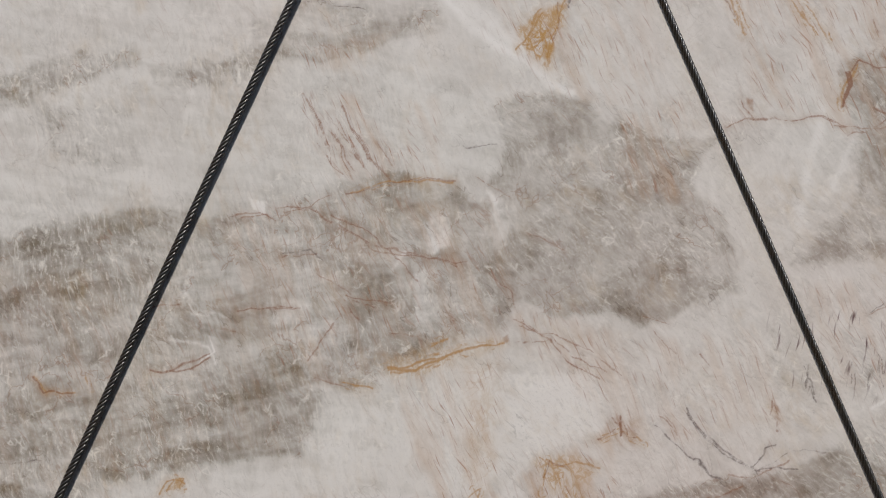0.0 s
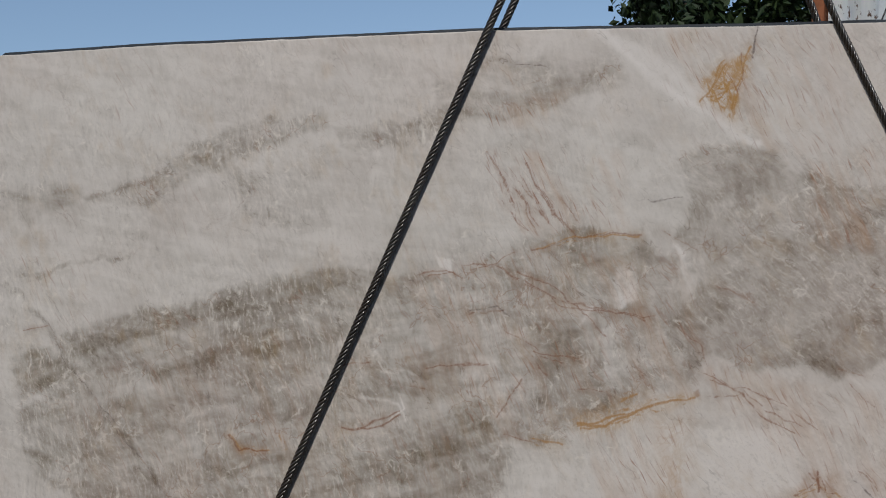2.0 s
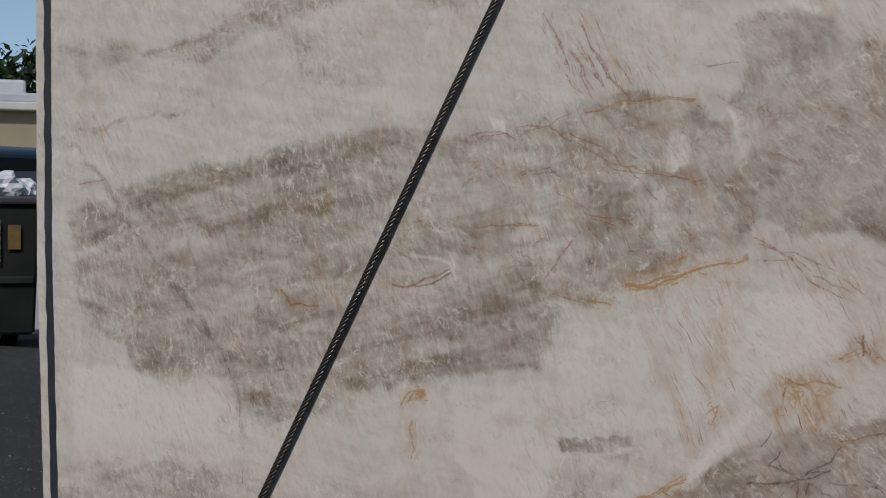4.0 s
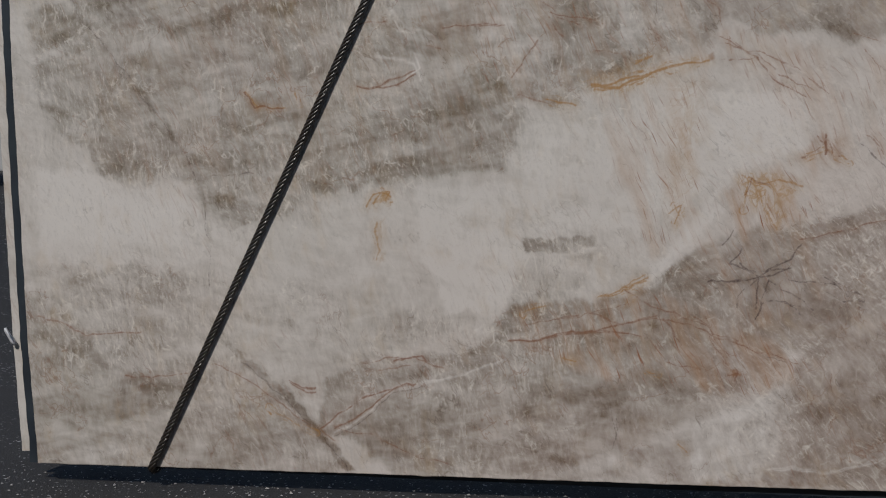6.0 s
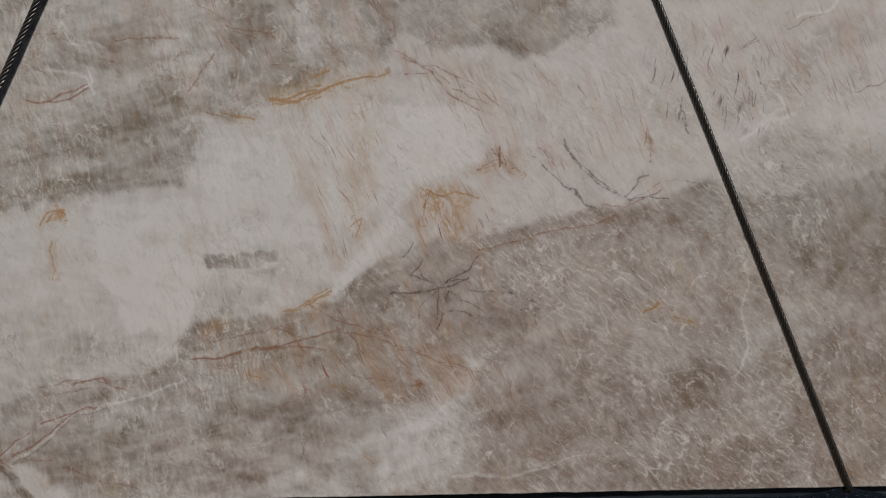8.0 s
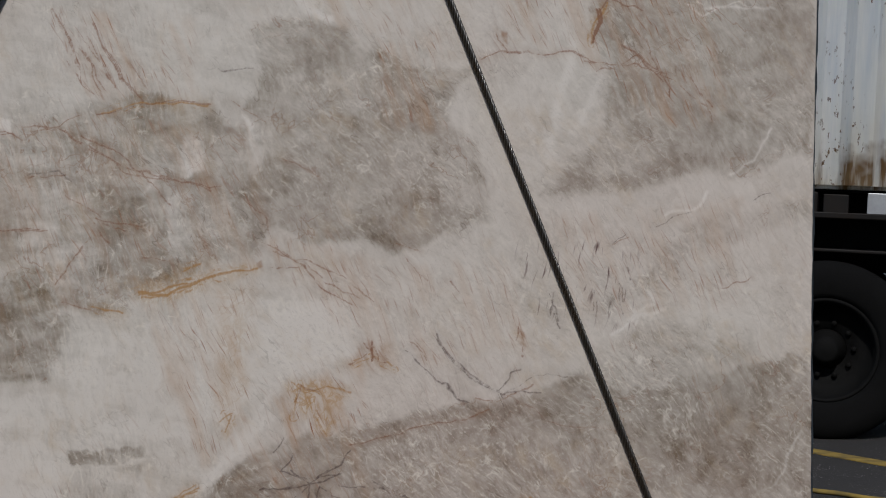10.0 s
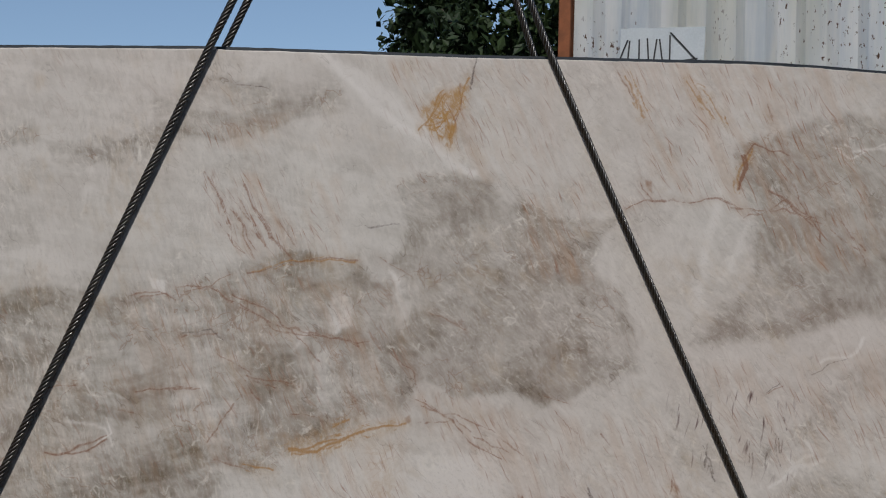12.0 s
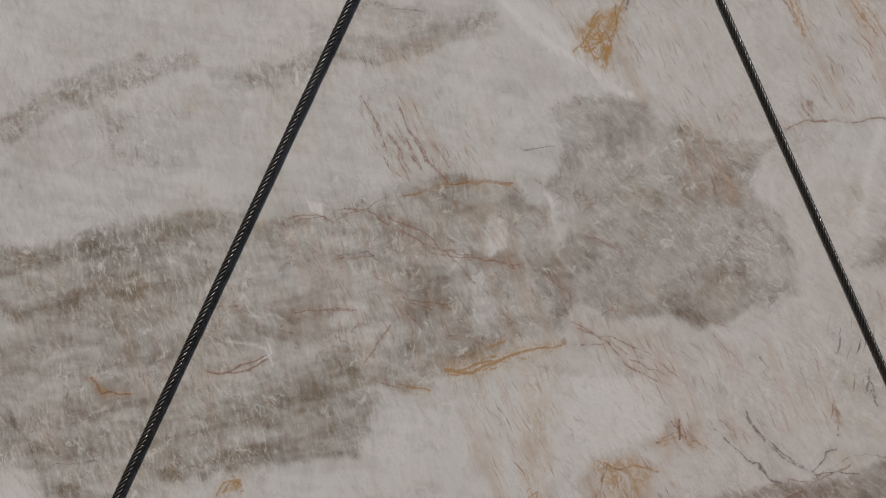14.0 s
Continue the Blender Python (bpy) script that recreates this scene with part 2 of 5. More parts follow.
def container_paint():
    m = Nodes("weathered_white_paint", 0.55, 0.0, 0.4)
    runs = m.noise(9, 5, m.mapped((0, 0, 0), (1, 1, 0.09)), 0.65)
    c = m.mix(m.span(runs, 0.4, 0.68), (0.88, 0.88, 0.86), (0.66, 0.71, 0.75))
    c = m.mix(m.span(m.noise(2.2, 4, m.mapped((0, 0, 0), (1, 1, 0.15))), 0.5, 0.75, 0.0, 0.5), c, (0.60, 0.57, 0.40))
    chips = m.calc("MULTIPLY", m.span(m.noise(42, 4, m.mapped((0, 0, 0), (1, 1, 0.5)), 0.6), 0.61, 0.64),
                   m.span(m.noise(2.3, 3, m.mapped((0, 0, 0), (1, 1, 0.35))), 0.44, 0.52))
    c = m.mix(chips, c, (0.110, 0.050, 0.025))
    side = m.tree.nodes.new("ShaderNodeSeparateXYZ")
    m.tree.links.new(m.place, side.inputs[0])
    foot = m.calc("MULTIPLY", m.span(m.calc("ADD", side.outputs[2], m.calc("MULTIPLY", m.noise(9, 2), 0.35)), 0.30, 0.46, 1.0, 0.0), m.span(m.noise(14, 4, m.mapped((0, 0, 0), (1, 1, 0.12))), 0.44, 0.60))
    c = m.mix(foot, c, (0.13, 0.060, 0.022))
    dirt = m.span(side.outputs[2], 0.0, 0.5, 0.45, 0.0)
    c = m.mix(m.calc("MULTIPLY", dirt, m.noise(12, 4)), c, (0.42, 0.33, 0.16))
    return m.done(c, runs, 0.2, 0.004)


def leaf_material():
    m = Nodes("leaves", 0.6, 0.0, 0.3)
    n = m.tree.nodes.new("ShaderNodeNewGeometry")
    c = m.mix(n.outputs["Random Per Island"], (0.010, 0.024, 0.006), (0.038, 0.060, 0.014))
    return m.done(m.mix(m.span(m.noise(0.7, 3), 0.4, 0.65), c, (0.012, 0.024, 0.008)))


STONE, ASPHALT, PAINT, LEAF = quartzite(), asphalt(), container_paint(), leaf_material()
RAW = worn("sawn_stone_edge", (0.20, 0.19, 0.18), (0.09, 0.09, 0.10), 14, 0.75)
RESIN = worn("dark_resin_mesh", (0.040, 0.050, 0.060), (0.008, 0.012, 0.020), 7, 0.4)
STEEL_ROPE = worn("oily_steel_wire", (0.030, 0.021, 0.013), (0.009, 0.007, 0.005), 30, 0.30, 0.0, 0.2, 300, 0.8)
RUST = worn("rusted_steel", (0.26, 0.085, 0.030), (0.12, 0.045, 0.022), 8, 0.8)
BLACK_STEEL = worn("black_chassis_paint", (0.005, 0.005, 0.005), (0.012, 0.008, 0.006), 5, 0.6, 0.0, 0.15, 90, 0.2)
GALVANISED = worn("galvanised_plate", (0.42, 0.44, 0.46), (0.30, 0.31, 0.33), 8, 0.45, 0.4)
RUBBER = worn("tyre_rubber", (0.004, 0.004, 0.004), (0.007, 0.007, 0.007), 7, 0.9, 0.0, 0.15, 90, 0.1)
RIM = worn("black_wheel_rim", (0.005, 0.005, 0.005), (0.008, 0.008, 0.008), 9, 0.75, 0.0, 0.15, 90, 0.08)
YELLOW = worn("yellow_road_paint", (0.34, 0.23, 0.045), (0.10, 0.08, 0.04), 9, 0.85)
TAN = worn("tan_stucco", (0.36, 0.30, 0.20), (0.31, 0.26, 0.175), 0.8, 0.85)
TRIM = worn("cream_fascia", (0.62, 0.60, 0.54), (0.52, 0.50, 0.45), 1.5, 0.7)
ROOF = worn("grey_roof_sheet", (0.50, 0.52, 0.54), (0.42, 0.44, 0.46), 1.5, 0.5)
CANVAS = worn("white_canvas", (0.74, 0.73, 0.70), (0.62, 0.61, 0.58), 2, 0.85)
RED = worn("red_fabric", (0.55, 0.030, 0.022), (0.42, 0.022, 0.018), 3, 0.7)
BIN = worn("dark_bin_steel", (0.008, 0.010, 0.008), (0.016, 0.015, 0.012), 3, 0.55)
LID = worn("grey_plastic_lid", (0.055, 0.055, 0.058), (0.035, 0.035, 0.037), 4, 0.5)
BAG = worn("white_plastic_bag", (0.70, 0.70, 0.72), (0.58, 0.58, 0.60), 6, 0.4)
STICKER = worn("faded_sticker", (0.62, 0.61, 0.56), (0.50, 0.42, 0.16), 9, 0.6)
AMBER = worn("orange_sticker", (0.20, 0.12, 0.035), (0.12, 0.08, 0.03), 12, 0.6)
CAR = worn("dark_blue_car_paint", (0.006, 0.008, 0.011), (0.005, 0.006, 0.009), 2, 0.10, 0.0, 0.0, 200, 0.6)
BARK = worn("bark", (0.10, 0.075, 0.055), (0.055, 0.042, 0.032), 5, 0.9)
CONCRETE = worn("pale_concrete", (0.50, 0.49, 0.46), (0.40, 0.39, 0.37), 3, 0.85)
GRASS = worn("grass", (0.075, 0.115, 0.022), (0.11, 0.12, 0.035), 3, 0.9)
CHIP = worn("stone_chips", (0.46, 0.44, 0.42), (0.14, 0.135, 0.13), 40, 0.7)
INK = worn("black_ink", (0.022, 0.022, 0.024), (0.05, 0.05, 0.05), 20, 0.7)
WINDOW = Nodes("dark_window_glass", 0.06, 0.0, 0.6).done((0.012, 0.014, 0.016))
LIGHTS = worn("red_lamp_lens", (0.35, 0.02, 0.015), (0.25, 0.015, 0.012), 20, 0.2)
WOOD = worn("weathered_board", (0.20, 0.16, 0.115), (0.11, 0.09, 0.07), 9, 0.85)
PAPER = worn("old_masking_film", (0.52, 0.55, 0.56), (0.44, 0.48, 0.50), 6, 0.6)


# ---- mesh helpers ----
def part(name, bm, material, parent=None, label=""):
    """Links a bmesh as one mesh object under its thing."""
    mesh = bpy.data.meshes.new(name)
    bm.to_mesh(mesh)
    bm.free()
    mesh.materials.append(material)
    ob = new(name, mesh)
    ob.parent = parent
    return tagged(ob, label)


def group_at(name, m, label, category, group="", kind=""):
    ob = new(name)
    ob.matrix_world = m
    return tagged(ob, label, category, group, kind)


def block(size, at=(0, 0, 0), bevel=0.0, turn=(0, 0, 0), bm=None):
    own = bmesh.new()
    bmesh.ops.create_cube(own, size=1.0)
    bmesh.ops.scale(own, vec=size, verts=own.verts)
    if bevel:
        bmesh.ops.bevel(own, geom=own.edges[:], offset=bevel, segments=2, affect="EDGES", profile=0.5)
    bmesh.ops.transform(own, matrix=pose(*at, *turn), verts=own.verts)
    if bm is None:
        return own
    own.to_mesh(scrap := bpy.data.meshes.new("scrap"))
    own.free()
    bm.from_mesh(scrap)
    bpy.data.meshes.remove(scrap)
    return bm


def spun(profile, steps=40, axis="y"):
    """A turned body from a closed profile of (radius, along) pairs."""
    bm = bmesh.new()
    rings = []
    for i in range(steps):
        a = 2 * math.pi * i / steps
        rings.append([bm.verts.new((r * math.cos(a), h, r * math.sin(a))) for r, h in profile])
    for i in range(steps):
        one, two = rings[i], rings[(i + 1) % steps]
        for j in range(len(profile) - 1):
            f = bm.faces.new((one[j], one[j + 1], two[j + 1], two[j]))
            f.smooth = True
    bmesh.ops.remove_doubles(bm, verts=bm.verts, dist=1e-5)
    bmesh.ops.recalc_face_normals(bm, faces=bm.faces)
    return bm


def tube(points, radius, sides=6, bm=None, closed=False):
    """A tube along points; radius is a number or one for each point."""
    bm = bm or bmesh.new()
    pts = [Vector(p) for p in points]
    rad = radius if isinstance(radius, (list, tuple)) else [radius] * len(pts)
    rings, side = [], None
    for i, p in enumerate(pts):
        ahead = (pts[min(i + 1, len(pts) - 1)] - pts[max(i - 1, 0)]).normalized()
        if side is None:
            side = ahead.orthogonal().normalized()
        side = (side - ahead * side.dot(ahead)).normalized()
        up = ahead.cross(side)
        rings.append([bm.verts.new(p + rad[i] * (math.cos(a) * side + math.sin(a) * up))
                      for a in (2 * math.pi * k / sides for k in range(sides))])
    for one, two in zip(rings, rings[1:]):
        for k in range(sides):
            bm.faces.new((one[k], one[(k + 1) % sides], two[(k + 1) % sides], two[k])).smooth = True
    bm.faces.new(rings[0][::-1])
    bm.faces.new(rings[-1])
    return bm


# ---- ground ----
def rise(x, y):
    """The lot climbs gently towards the far buildings."""
    s = min(1.0, max(0.0, (-x - 2.2) / 3.6))
    return 0.56 * s * s * (3 - 2 * s) * min(1.0, max(0.0, (y + 2) / 5.0))


def ground_sheet():
    bm = bmesh.new()
    xs = [-900, -300, -120, -60, -30, -16, *[-12 + 0.5 * i for i in range(49)], 16, 30, 60, 120, 300, 900]
    ys = [-900, -300, -100, -40, -15, *[-8 + 0.5 * i for i in range(49)], 20, 30, 60, 120, 300, 900]
    rows = [[bm.verts.new((x, y, rise(x, y) + 0.006 * noise.noise((x * 0.9, y * 0.9, 0.3)))) for x in xs] for y in ys]
    for a, b in zip(rows, rows[1:]):
        for i in range(len(xs) - 1):
            bm.faces.new((a[i], a[i + 1], b[i + 1], b[i])).smooth = True
    return tagged(part("ground", bm, ASPHALT), "dark worn asphalt yard with pale stone chips", "ground", kind="structure")


ground_sheet()



def gravel():
    """Pale stone chips and grit trodden into the asphalt."""
    rnd = random.Random(12)
    verts, faces = [], []
    for k in range(5200):
        if k < 3800:
            x, y = rnd.uniform(-2.3, 2.6), -1.0 + 1.15 * rnd.random() ** 0.8
        else:
            x, y = rnd.uniform(-6.5, -1.5), rnd.uniform(0.2, 7.5)
        if noise.noise((x * 2.1, y * 2.1, 4.0)) < -0.12 - 0.3 * rnd.random():
            continue
        s = 0.0016 + 0.0045 * rnd.random() ** 3
        z, n = rise(x, y) + 0.0045, len(verts)
        a = rnd.uniform(0, 6.28)
        c, d = math.cos(a) * s, math.sin(a) * s
        verts += [(x + c, y + d, z), (x - d * 0.7, y + c * 0.7, z), (x - c, y - d, z), (x + d * 0.7, y - c * 0.7, z), (x + 0.3 * c, y, z + s * rnd.uniform(0.4, 1.0))]
        faces += [(n, n + 1, n + 4), (n + 1, n + 2, n + 4), (n + 2, n + 3, n + 4), (n + 3, n, n + 4), (n + 3, n + 2, n + 1, n)]
    mesh = bpy.data.meshes.new("gravel")
    mesh.from_pydata(verts, [], faces)
    mesh.materials.append(CHIP)
    tagged(new("gravel", mesh), "pale stone chips scattered over the asphalt", "gravel", kind="stuff")


gravel()
# unseen wall, added behind the camera to hold back low sky light
tagged(part("sky_block_wall", block((70, 0.4, 7.5), (0, -11.5, 3.7)), TAN), "plain tan unseen wall, added behind the camera to block sky light", "wall", kind="structure")

# ---- the stone slab ----
FOOT = 0.060


def slab_left(z):
    return np.interp(z, (0.06, 0.38, 1.1, 2.0), (-1.490, -1.508, -1.528, -1.534))


def slab_right(z):
    return np.interp(z, (0.06, 0.9, 1.35, 1.9), (1.605, 1.607, 1.614, 1.629))


def slab_top(x):
    return np.interp(x, (-1.53, -1.1, -0.22, 0.43, 1.07, 1.24, 1.45, 1.63), (2.034, 2.031, 2.007, 1.971, 1.943, 1.930, 1.908, 1.884))


def lattice(X, Z, size, seed, turn=0.0, stretch=1.0):
    """Smooth random values on a lattice of that size; stretched along its own up axis and leaning by turn degrees."""
    a = radians(turn)
    u = (X * math.cos(a) - Z * math.sin(a)) / size
    v = (X * math.sin(a) + Z * math.cos(a)) / (size * stretch)
    table = np.random.RandomState(seed).rand(256, 256)
    iu, iv = np.floor(u).astype(int), np.floor(v).astype(int)
    fu, fv = u - iu, v - iv
    fu, fv = fu * fu * (3 - 2 * fu), fv * fv * (3 - 2 * fv)
    pick = lambda p, q: table[p % 256, q % 256]
    return ((pick(iu, iv) * (1 - fu) + pick(iu + 1, iv) * fu) * (1 - fv)
            + (pick(iu, iv + 1) * (1 - fu) + pick(iu + 1, iv + 1) * fu) * fv)


def fractal(X, Z, size, seed, octaves=4, turn=0.0, stretch=1.0, keep=0.55):
    total, weight, w = 0.0, 0.0, 1.0
    for k in range(octaves):
        total = total + w * lattice(X, Z, size / 2 ** k, seed + 17 * k, turn, stretch)
        weight, w = weight + w, w * keep
    return total / weight


COLS, ROWS_UP = 1260, 790
U, W = np.meshgrid(np.linspace(0, 1, COLS), np.linspace(0, 1, ROWS_UP))
FX = -1.53 + 3.15 * U
FZ = FOOT + (slab_top(FX) - FOOT) * W
FX = slab_left(FZ) + (slab_right(FZ) - slab_left(FZ)) * U
FZ = FOOT + (slab_top(FX) - FOOT) * W
# sawn outline, a little uneven and rounded at the corners
rag = np.minimum(np.minimum(U, 1 - U) * 3.1, np.minimum(W, 1 - W) * 1.95)
jag = np.clip(1 - rag / 0.006, 0, 1) * (fractal(FX, FZ, 0.05, 5) - 0.5)
FX, FZ = FX + 0.004 * jag, FZ + 0.004 * jag

for corner in (U, 1 - U):
    a, b = np.clip(0.016 - corner * 3.12, 0, None), np.clip(0.016 - (1 - W) * 1.9, 0, None)
    pull = np.where((a > 0) & (b > 0), np.maximum(a, b) / np.maximum(np.hypot(a, b), 1e-9), 1.0)
    FX, FZ = FX + (1 if corner is U else -1) * a * (1 - pull), FZ - b * (1 - pull)

# the stone's own flow bends every body, band and vein
BX = FX + 0.032 * (fractal(FX, FZ, 0.16, 11) - 0.5) + 0.024 * (fractal(FX, FZ, 0.035, 12, 3) - 0.5)
BZ = FZ + 0.038 * (fractal(FX, FZ, 0.13, 13) - 0.5) + 0.032 * (fractal(FX, FZ, 0.030, 14, 3, 10, 2.0) - 0.5)
TX = FX + 0.022 * (fractal(FX, FZ, 0.045, 15, 3, 0, 1, 0.5) - 0.5)
TZ = FZ + 0.022 * (fractal(FX, FZ, 0.045, 16, 3, 0, 1, 0.5) - 0.5)
MASKS = {name: np.zeros_like(FX) for name in ("grey", "white", "rust", "gold", "dark", "crystal", "warm", "needles", "dendrites", "rust_line", "gold_line", "dark_line")}
STREAK = fractal(FX, FZ, 0.020, 21, 4, 10, 2.2)
BAND = fractal(0.5 * (FX + TX), 0.5 * (FZ + TZ), 0.026, 23, 4, 77, 9.0)
MOTTLE = fractal(FX, FZ, 0.09, 22, 5)


def window(points, pad):
    """The rows and columns of the face round some points."""
    xs, zs = [p[0] for p in points], [p[1] for p in points]
    c0, c1 = np.searchsorted(FX[0], (min(xs) - pad - 0.05, max(xs) + pad + 0.05))
    r0 = int(np.clip((min(zs) - pad - 0.05 - FOOT) / 1.98 * ROWS_UP, 0, ROWS_UP))
    r1 = int(np.clip((max(zs) + pad + 0.14 - FOOT) / 1.83 * ROWS_UP, 0, ROWS_UP))
    return slice(r0, r1), slice(int(c0), int(c1))


def reach(X, Z, a, b):
    dx, dz = b[0] - a[0], b[1] - a[1]
    k = np.clip(((X - a[0]) * dx + (Z - a[1]) * dz) / (dx * dx + dz * dz + 1e-9), 0, 1)
    return np.hypot(X - a[0] - k * dx, Z - a[1] - k * dz)


def inside(points, soft, w):
    X, Z = BX[w], BZ[w]
    far, odd = np.full(X.shape, 9.0), np.zeros(X.shape, bool)
    for a, b in zip(points, points[1:] + points[:1]):
        far = np.minimum(far, reach(X, Z, a, b))
        if a[1] != b[1]:
            odd ^= ((a[1] > Z) != (b[1] > Z)) & (X < (b[0] - a[0]) * (Z - a[1]) / (b[1] - a[1]) + a[0])
    s = np.clip(np.where(odd, far, -far) / (0.85 * soft) + 0.5, 0, 1)
    return s * s * (3 - 2 * s)


def patch(kind, amount, soft, points):
    """A cloudy body of one mineral within an outline."""
    w = window(points, soft)
    m = amount * inside(points, soft, w) * (0.72 + 0.56 * MOTTLE[w])
    MASKS[kind][w] = np.maximum(MASKS[kind][w], m) + 0.5 * np.minimum(MASKS[kind][w], m)


def vein(kind, amount, width, points):
    """A thin vein that wavers, thins out and breaks."""
    w = window(points, 4 * width)
    X, Z = TX[w], TZ[w]
    far = np.full(X.shape, 9.0)
    for a, b in zip(points, points[1:]):
        far = np.minimum(far, reach(X, Z, a, b))
    if kind == "white":
        m = amount * np.exp(-(far / (0.8 * width)) ** 2) * np.clip(0.3 + 1.3 * fractal(FX[w], FZ[w], 0.03, 32, 3), 0, 1)
    else:
        gaps = np.clip((0.44 - fractal(FX[w], FZ[w], 0.022, 36, 3)) * 5, 0, 1)
        line = np.clip(1 + (0.35 * (width - 0.003) - far) / 0.012, 0, 1.15) - 0.14 * gaps - 0.16 * (1 - amount)
        twin = np.clip(1 - np.abs(far - 0.004 - 2.4 * width * fractal(FX[w], FZ[w], 0.04, 34, 2)) / 0.012, 0, 1) - 0.22 * (1 - gaps)
        MASKS[kind + "_line"][w] = np.maximum(MASKS[kind + "_line"][w], np.maximum(line, twin if kind == "gold" else 0))
        m = amount * {"rust": 0.22, "gold": 0.34, "dark": 0.10}[kind] * np.exp(-(far / (2.2 * width + 0.004)) ** 2)
    MASKS[kind][w] = np.maximum(MASKS[kind][w], m)


def hair(kind, amount, points):
    """A field of fine needles, each a few centimetres long."""
    w = window(points, 0.05)
    m = amount * inside(points, 0.04, w) * (0.6 + 0.8 * MOTTLE[w])
    field = "needles" if kind == "rust" else "dendrites"
    MASKS[field][w] = np.maximum(MASKS[field][w], np.clip(1.7 * m, 0, 1))


# grey quartz bodies and bands
patch("grey", 0.38, 0.03, [(-1.281, 1.657), (-1.079, 1.704), (-0.971, 1.771), (-0.790, 1.825), (-0.642, 1.822), (-0.614, 1.784), (-0.732, 1.763), (-0.942, 1.696), (-1.127, 1.619), (-1.281, 1.628)])
patch("grey", 0.32, 0.02, [(-0.614, 1.784), (-0.440, 1.801), (-0.268, 1.846), (-0.100, 1.856), (0.121, 1.902), (0.132, 1.853), (-0.088, 1.799), (-0.270, 1.776), (-0.413, 1.736), (-0.529, 1.708), (-0.600, 1.741)])
patch("grey", 0.25, 0.04, [(-1.518, 1.670), (-1.359, 1.699), (-1.281, 1.657), (-1.423, 1.591), (-1.519, 1.581)])
patch("grey", 0.22, 0.06, [(-0.897, 1.694), (-0.646, 1.679), (-0.621, 1.550), (-0.738, 1.527), (-0.870, 1.591)])
patch("grey", 0.42, 0.035, [(-1.488, 1.218), (-1.346, 1.283), (-1.222, 1.339), (-0.993, 1.364), (-0.888, 1.390), (-0.623, 1.437), (-0.508, 1.417), (-0.337, 1.406), (-0.225, 1.452), (-0.059, 1.503), (0.117, 1.491), (0.223, 1.413), (0.236, 1.332), (0.275, 1.196), (0.248, 1.115), (0.142, 1.102), (0.075, 1.062), (-0.034, 1.042), (-0.089, 0.994), (-0.192, 1.001), (-0.206, 0.904), (-0.241, 0.845), (-0.410, 0.816), (-0.596, 0.790), (-0.712, 0.775), (-0.830, 0.724), (-1.002, 0.693), (-1.047, 0.793), (-1.146, 0.814), (-1.238, 0.780), (-1.284, 0.820), (-1.346, 0.893), (-1.456, 0.996)])
patch("grey", 0.3, 0.02, [(-1.330, 1.260), (-0.978, 1.349), (-0.609, 1.427), (-0.609, 1.384), (-0.963, 1.305), (-1.315, 1.223)])
patch("grey", 0.26, 0.02, [(-1.222, 1.186), (-1.008, 1.227), (-0.740, 1.266), (-0.594, 1.292), (-0.609, 1.250), (-0.888, 1.218), (-1.207, 1.156)])
patch("grey", 0.26, 0.03, [(-0.624, 0.995), (-0.310, 1.050), (-0.213, 1.036), (-0.199, 0.967), (-0.339, 0.925), (-0.596, 0.882), (-0.800, 0.852), (-0.624, 0.938)])
patch("grey", 0.18, 0.015, [(-0.756, 0.824), (-0.509, 0.868), (-0.339, 0.904), (-0.227, 0.897), (-0.255, 0.842), (-0.452, 0.812), (-0.741, 0.775)])
patch("grey", 0.25, 0.03, [(-1.300, 0.967), (-1.115, 0.967), (-1.085, 0.880), (-1.238, 0.784), (-1.315, 0.849)])
patch("grey", 0.2, 0.04, [(-0.144, 1.476), (-0.034, 1.500), (0.130, 1.482), (0.196, 1.413), (0.074, 1.416), (-0.090, 1.406)])
patch("grey", 0.22, 0.04, [(-0.119, 1.311), (0.017, 1.294), (0.015, 1.186), (-0.094, 1.188)])
patch("grey", 0.42, 0.03, [(0.229, 1.657), (0.352, 1.695), (0.460, 1.678), (0.498, 1.616), (0.605, 1.585), (0.765, 1.574), (0.724, 1.535), (0.708, 1.454), (0.773, 1.385), (0.798, 1.317), (0.807, 1.197), (0.701, 1.172), (0.580, 1.128), (0.474, 1.156), (0.366, 1.152), (0.260, 1.194), (0.207, 1.263), (0.263, 1.370), (0.237, 1.412), (0.211, 1.467), (0.254, 1.547)])
patch("grey", 0.28, 0.03, [(0.477, 1.271), (0.664, 1.280), (0.755, 1.225), (0.674, 1.166), (0.580, 1.134), (0.474, 1.163)])
patch("grey", 0.22, 0.03, [(0.324, 1.682), (0.459, 1.671), (0.485, 1.596), (0.402, 1.516), (0.295, 1.601)])
patch("grey", 0.28, 0.03, [(0.525, 1.615), (0.632, 1.578), (0.656, 1.496), (0.563, 1.498)])
patch("grey", 0.42, 0.035, [(1.057, 1.745), (1.206, 1.788), (1.420, 1.818), (1.615, 1.849), (1.616, 1.370), (1.551, 1.356), (1.408, 1.315), (1.324, 1.336), (1.155, 1.274), (1.029, 1.261), (0.933, 1.275), (0.961, 1.302), (1.073, 1.398), (1.103, 1.536), (1.063, 1.633)])
patch("grey", 0.25, 0.02, [(0.946, 1.275), (1.169, 1.288), (1.282, 1.329), (1.269, 1.370), (1.086, 1.316)])
patch("grey", 0.12, 0.04, [(1.346, 1.677), (1.625, 1.707), (1.616, 1.370), (1.423, 1.356)])
patch("grey", 0.22, 0.04, [(1.081, 0.989), (1.222, 1.123), (1.349, 1.205), (1.613, 1.259), (1.611, 1.203), (1.362, 1.136), (1.220, 1.042)])
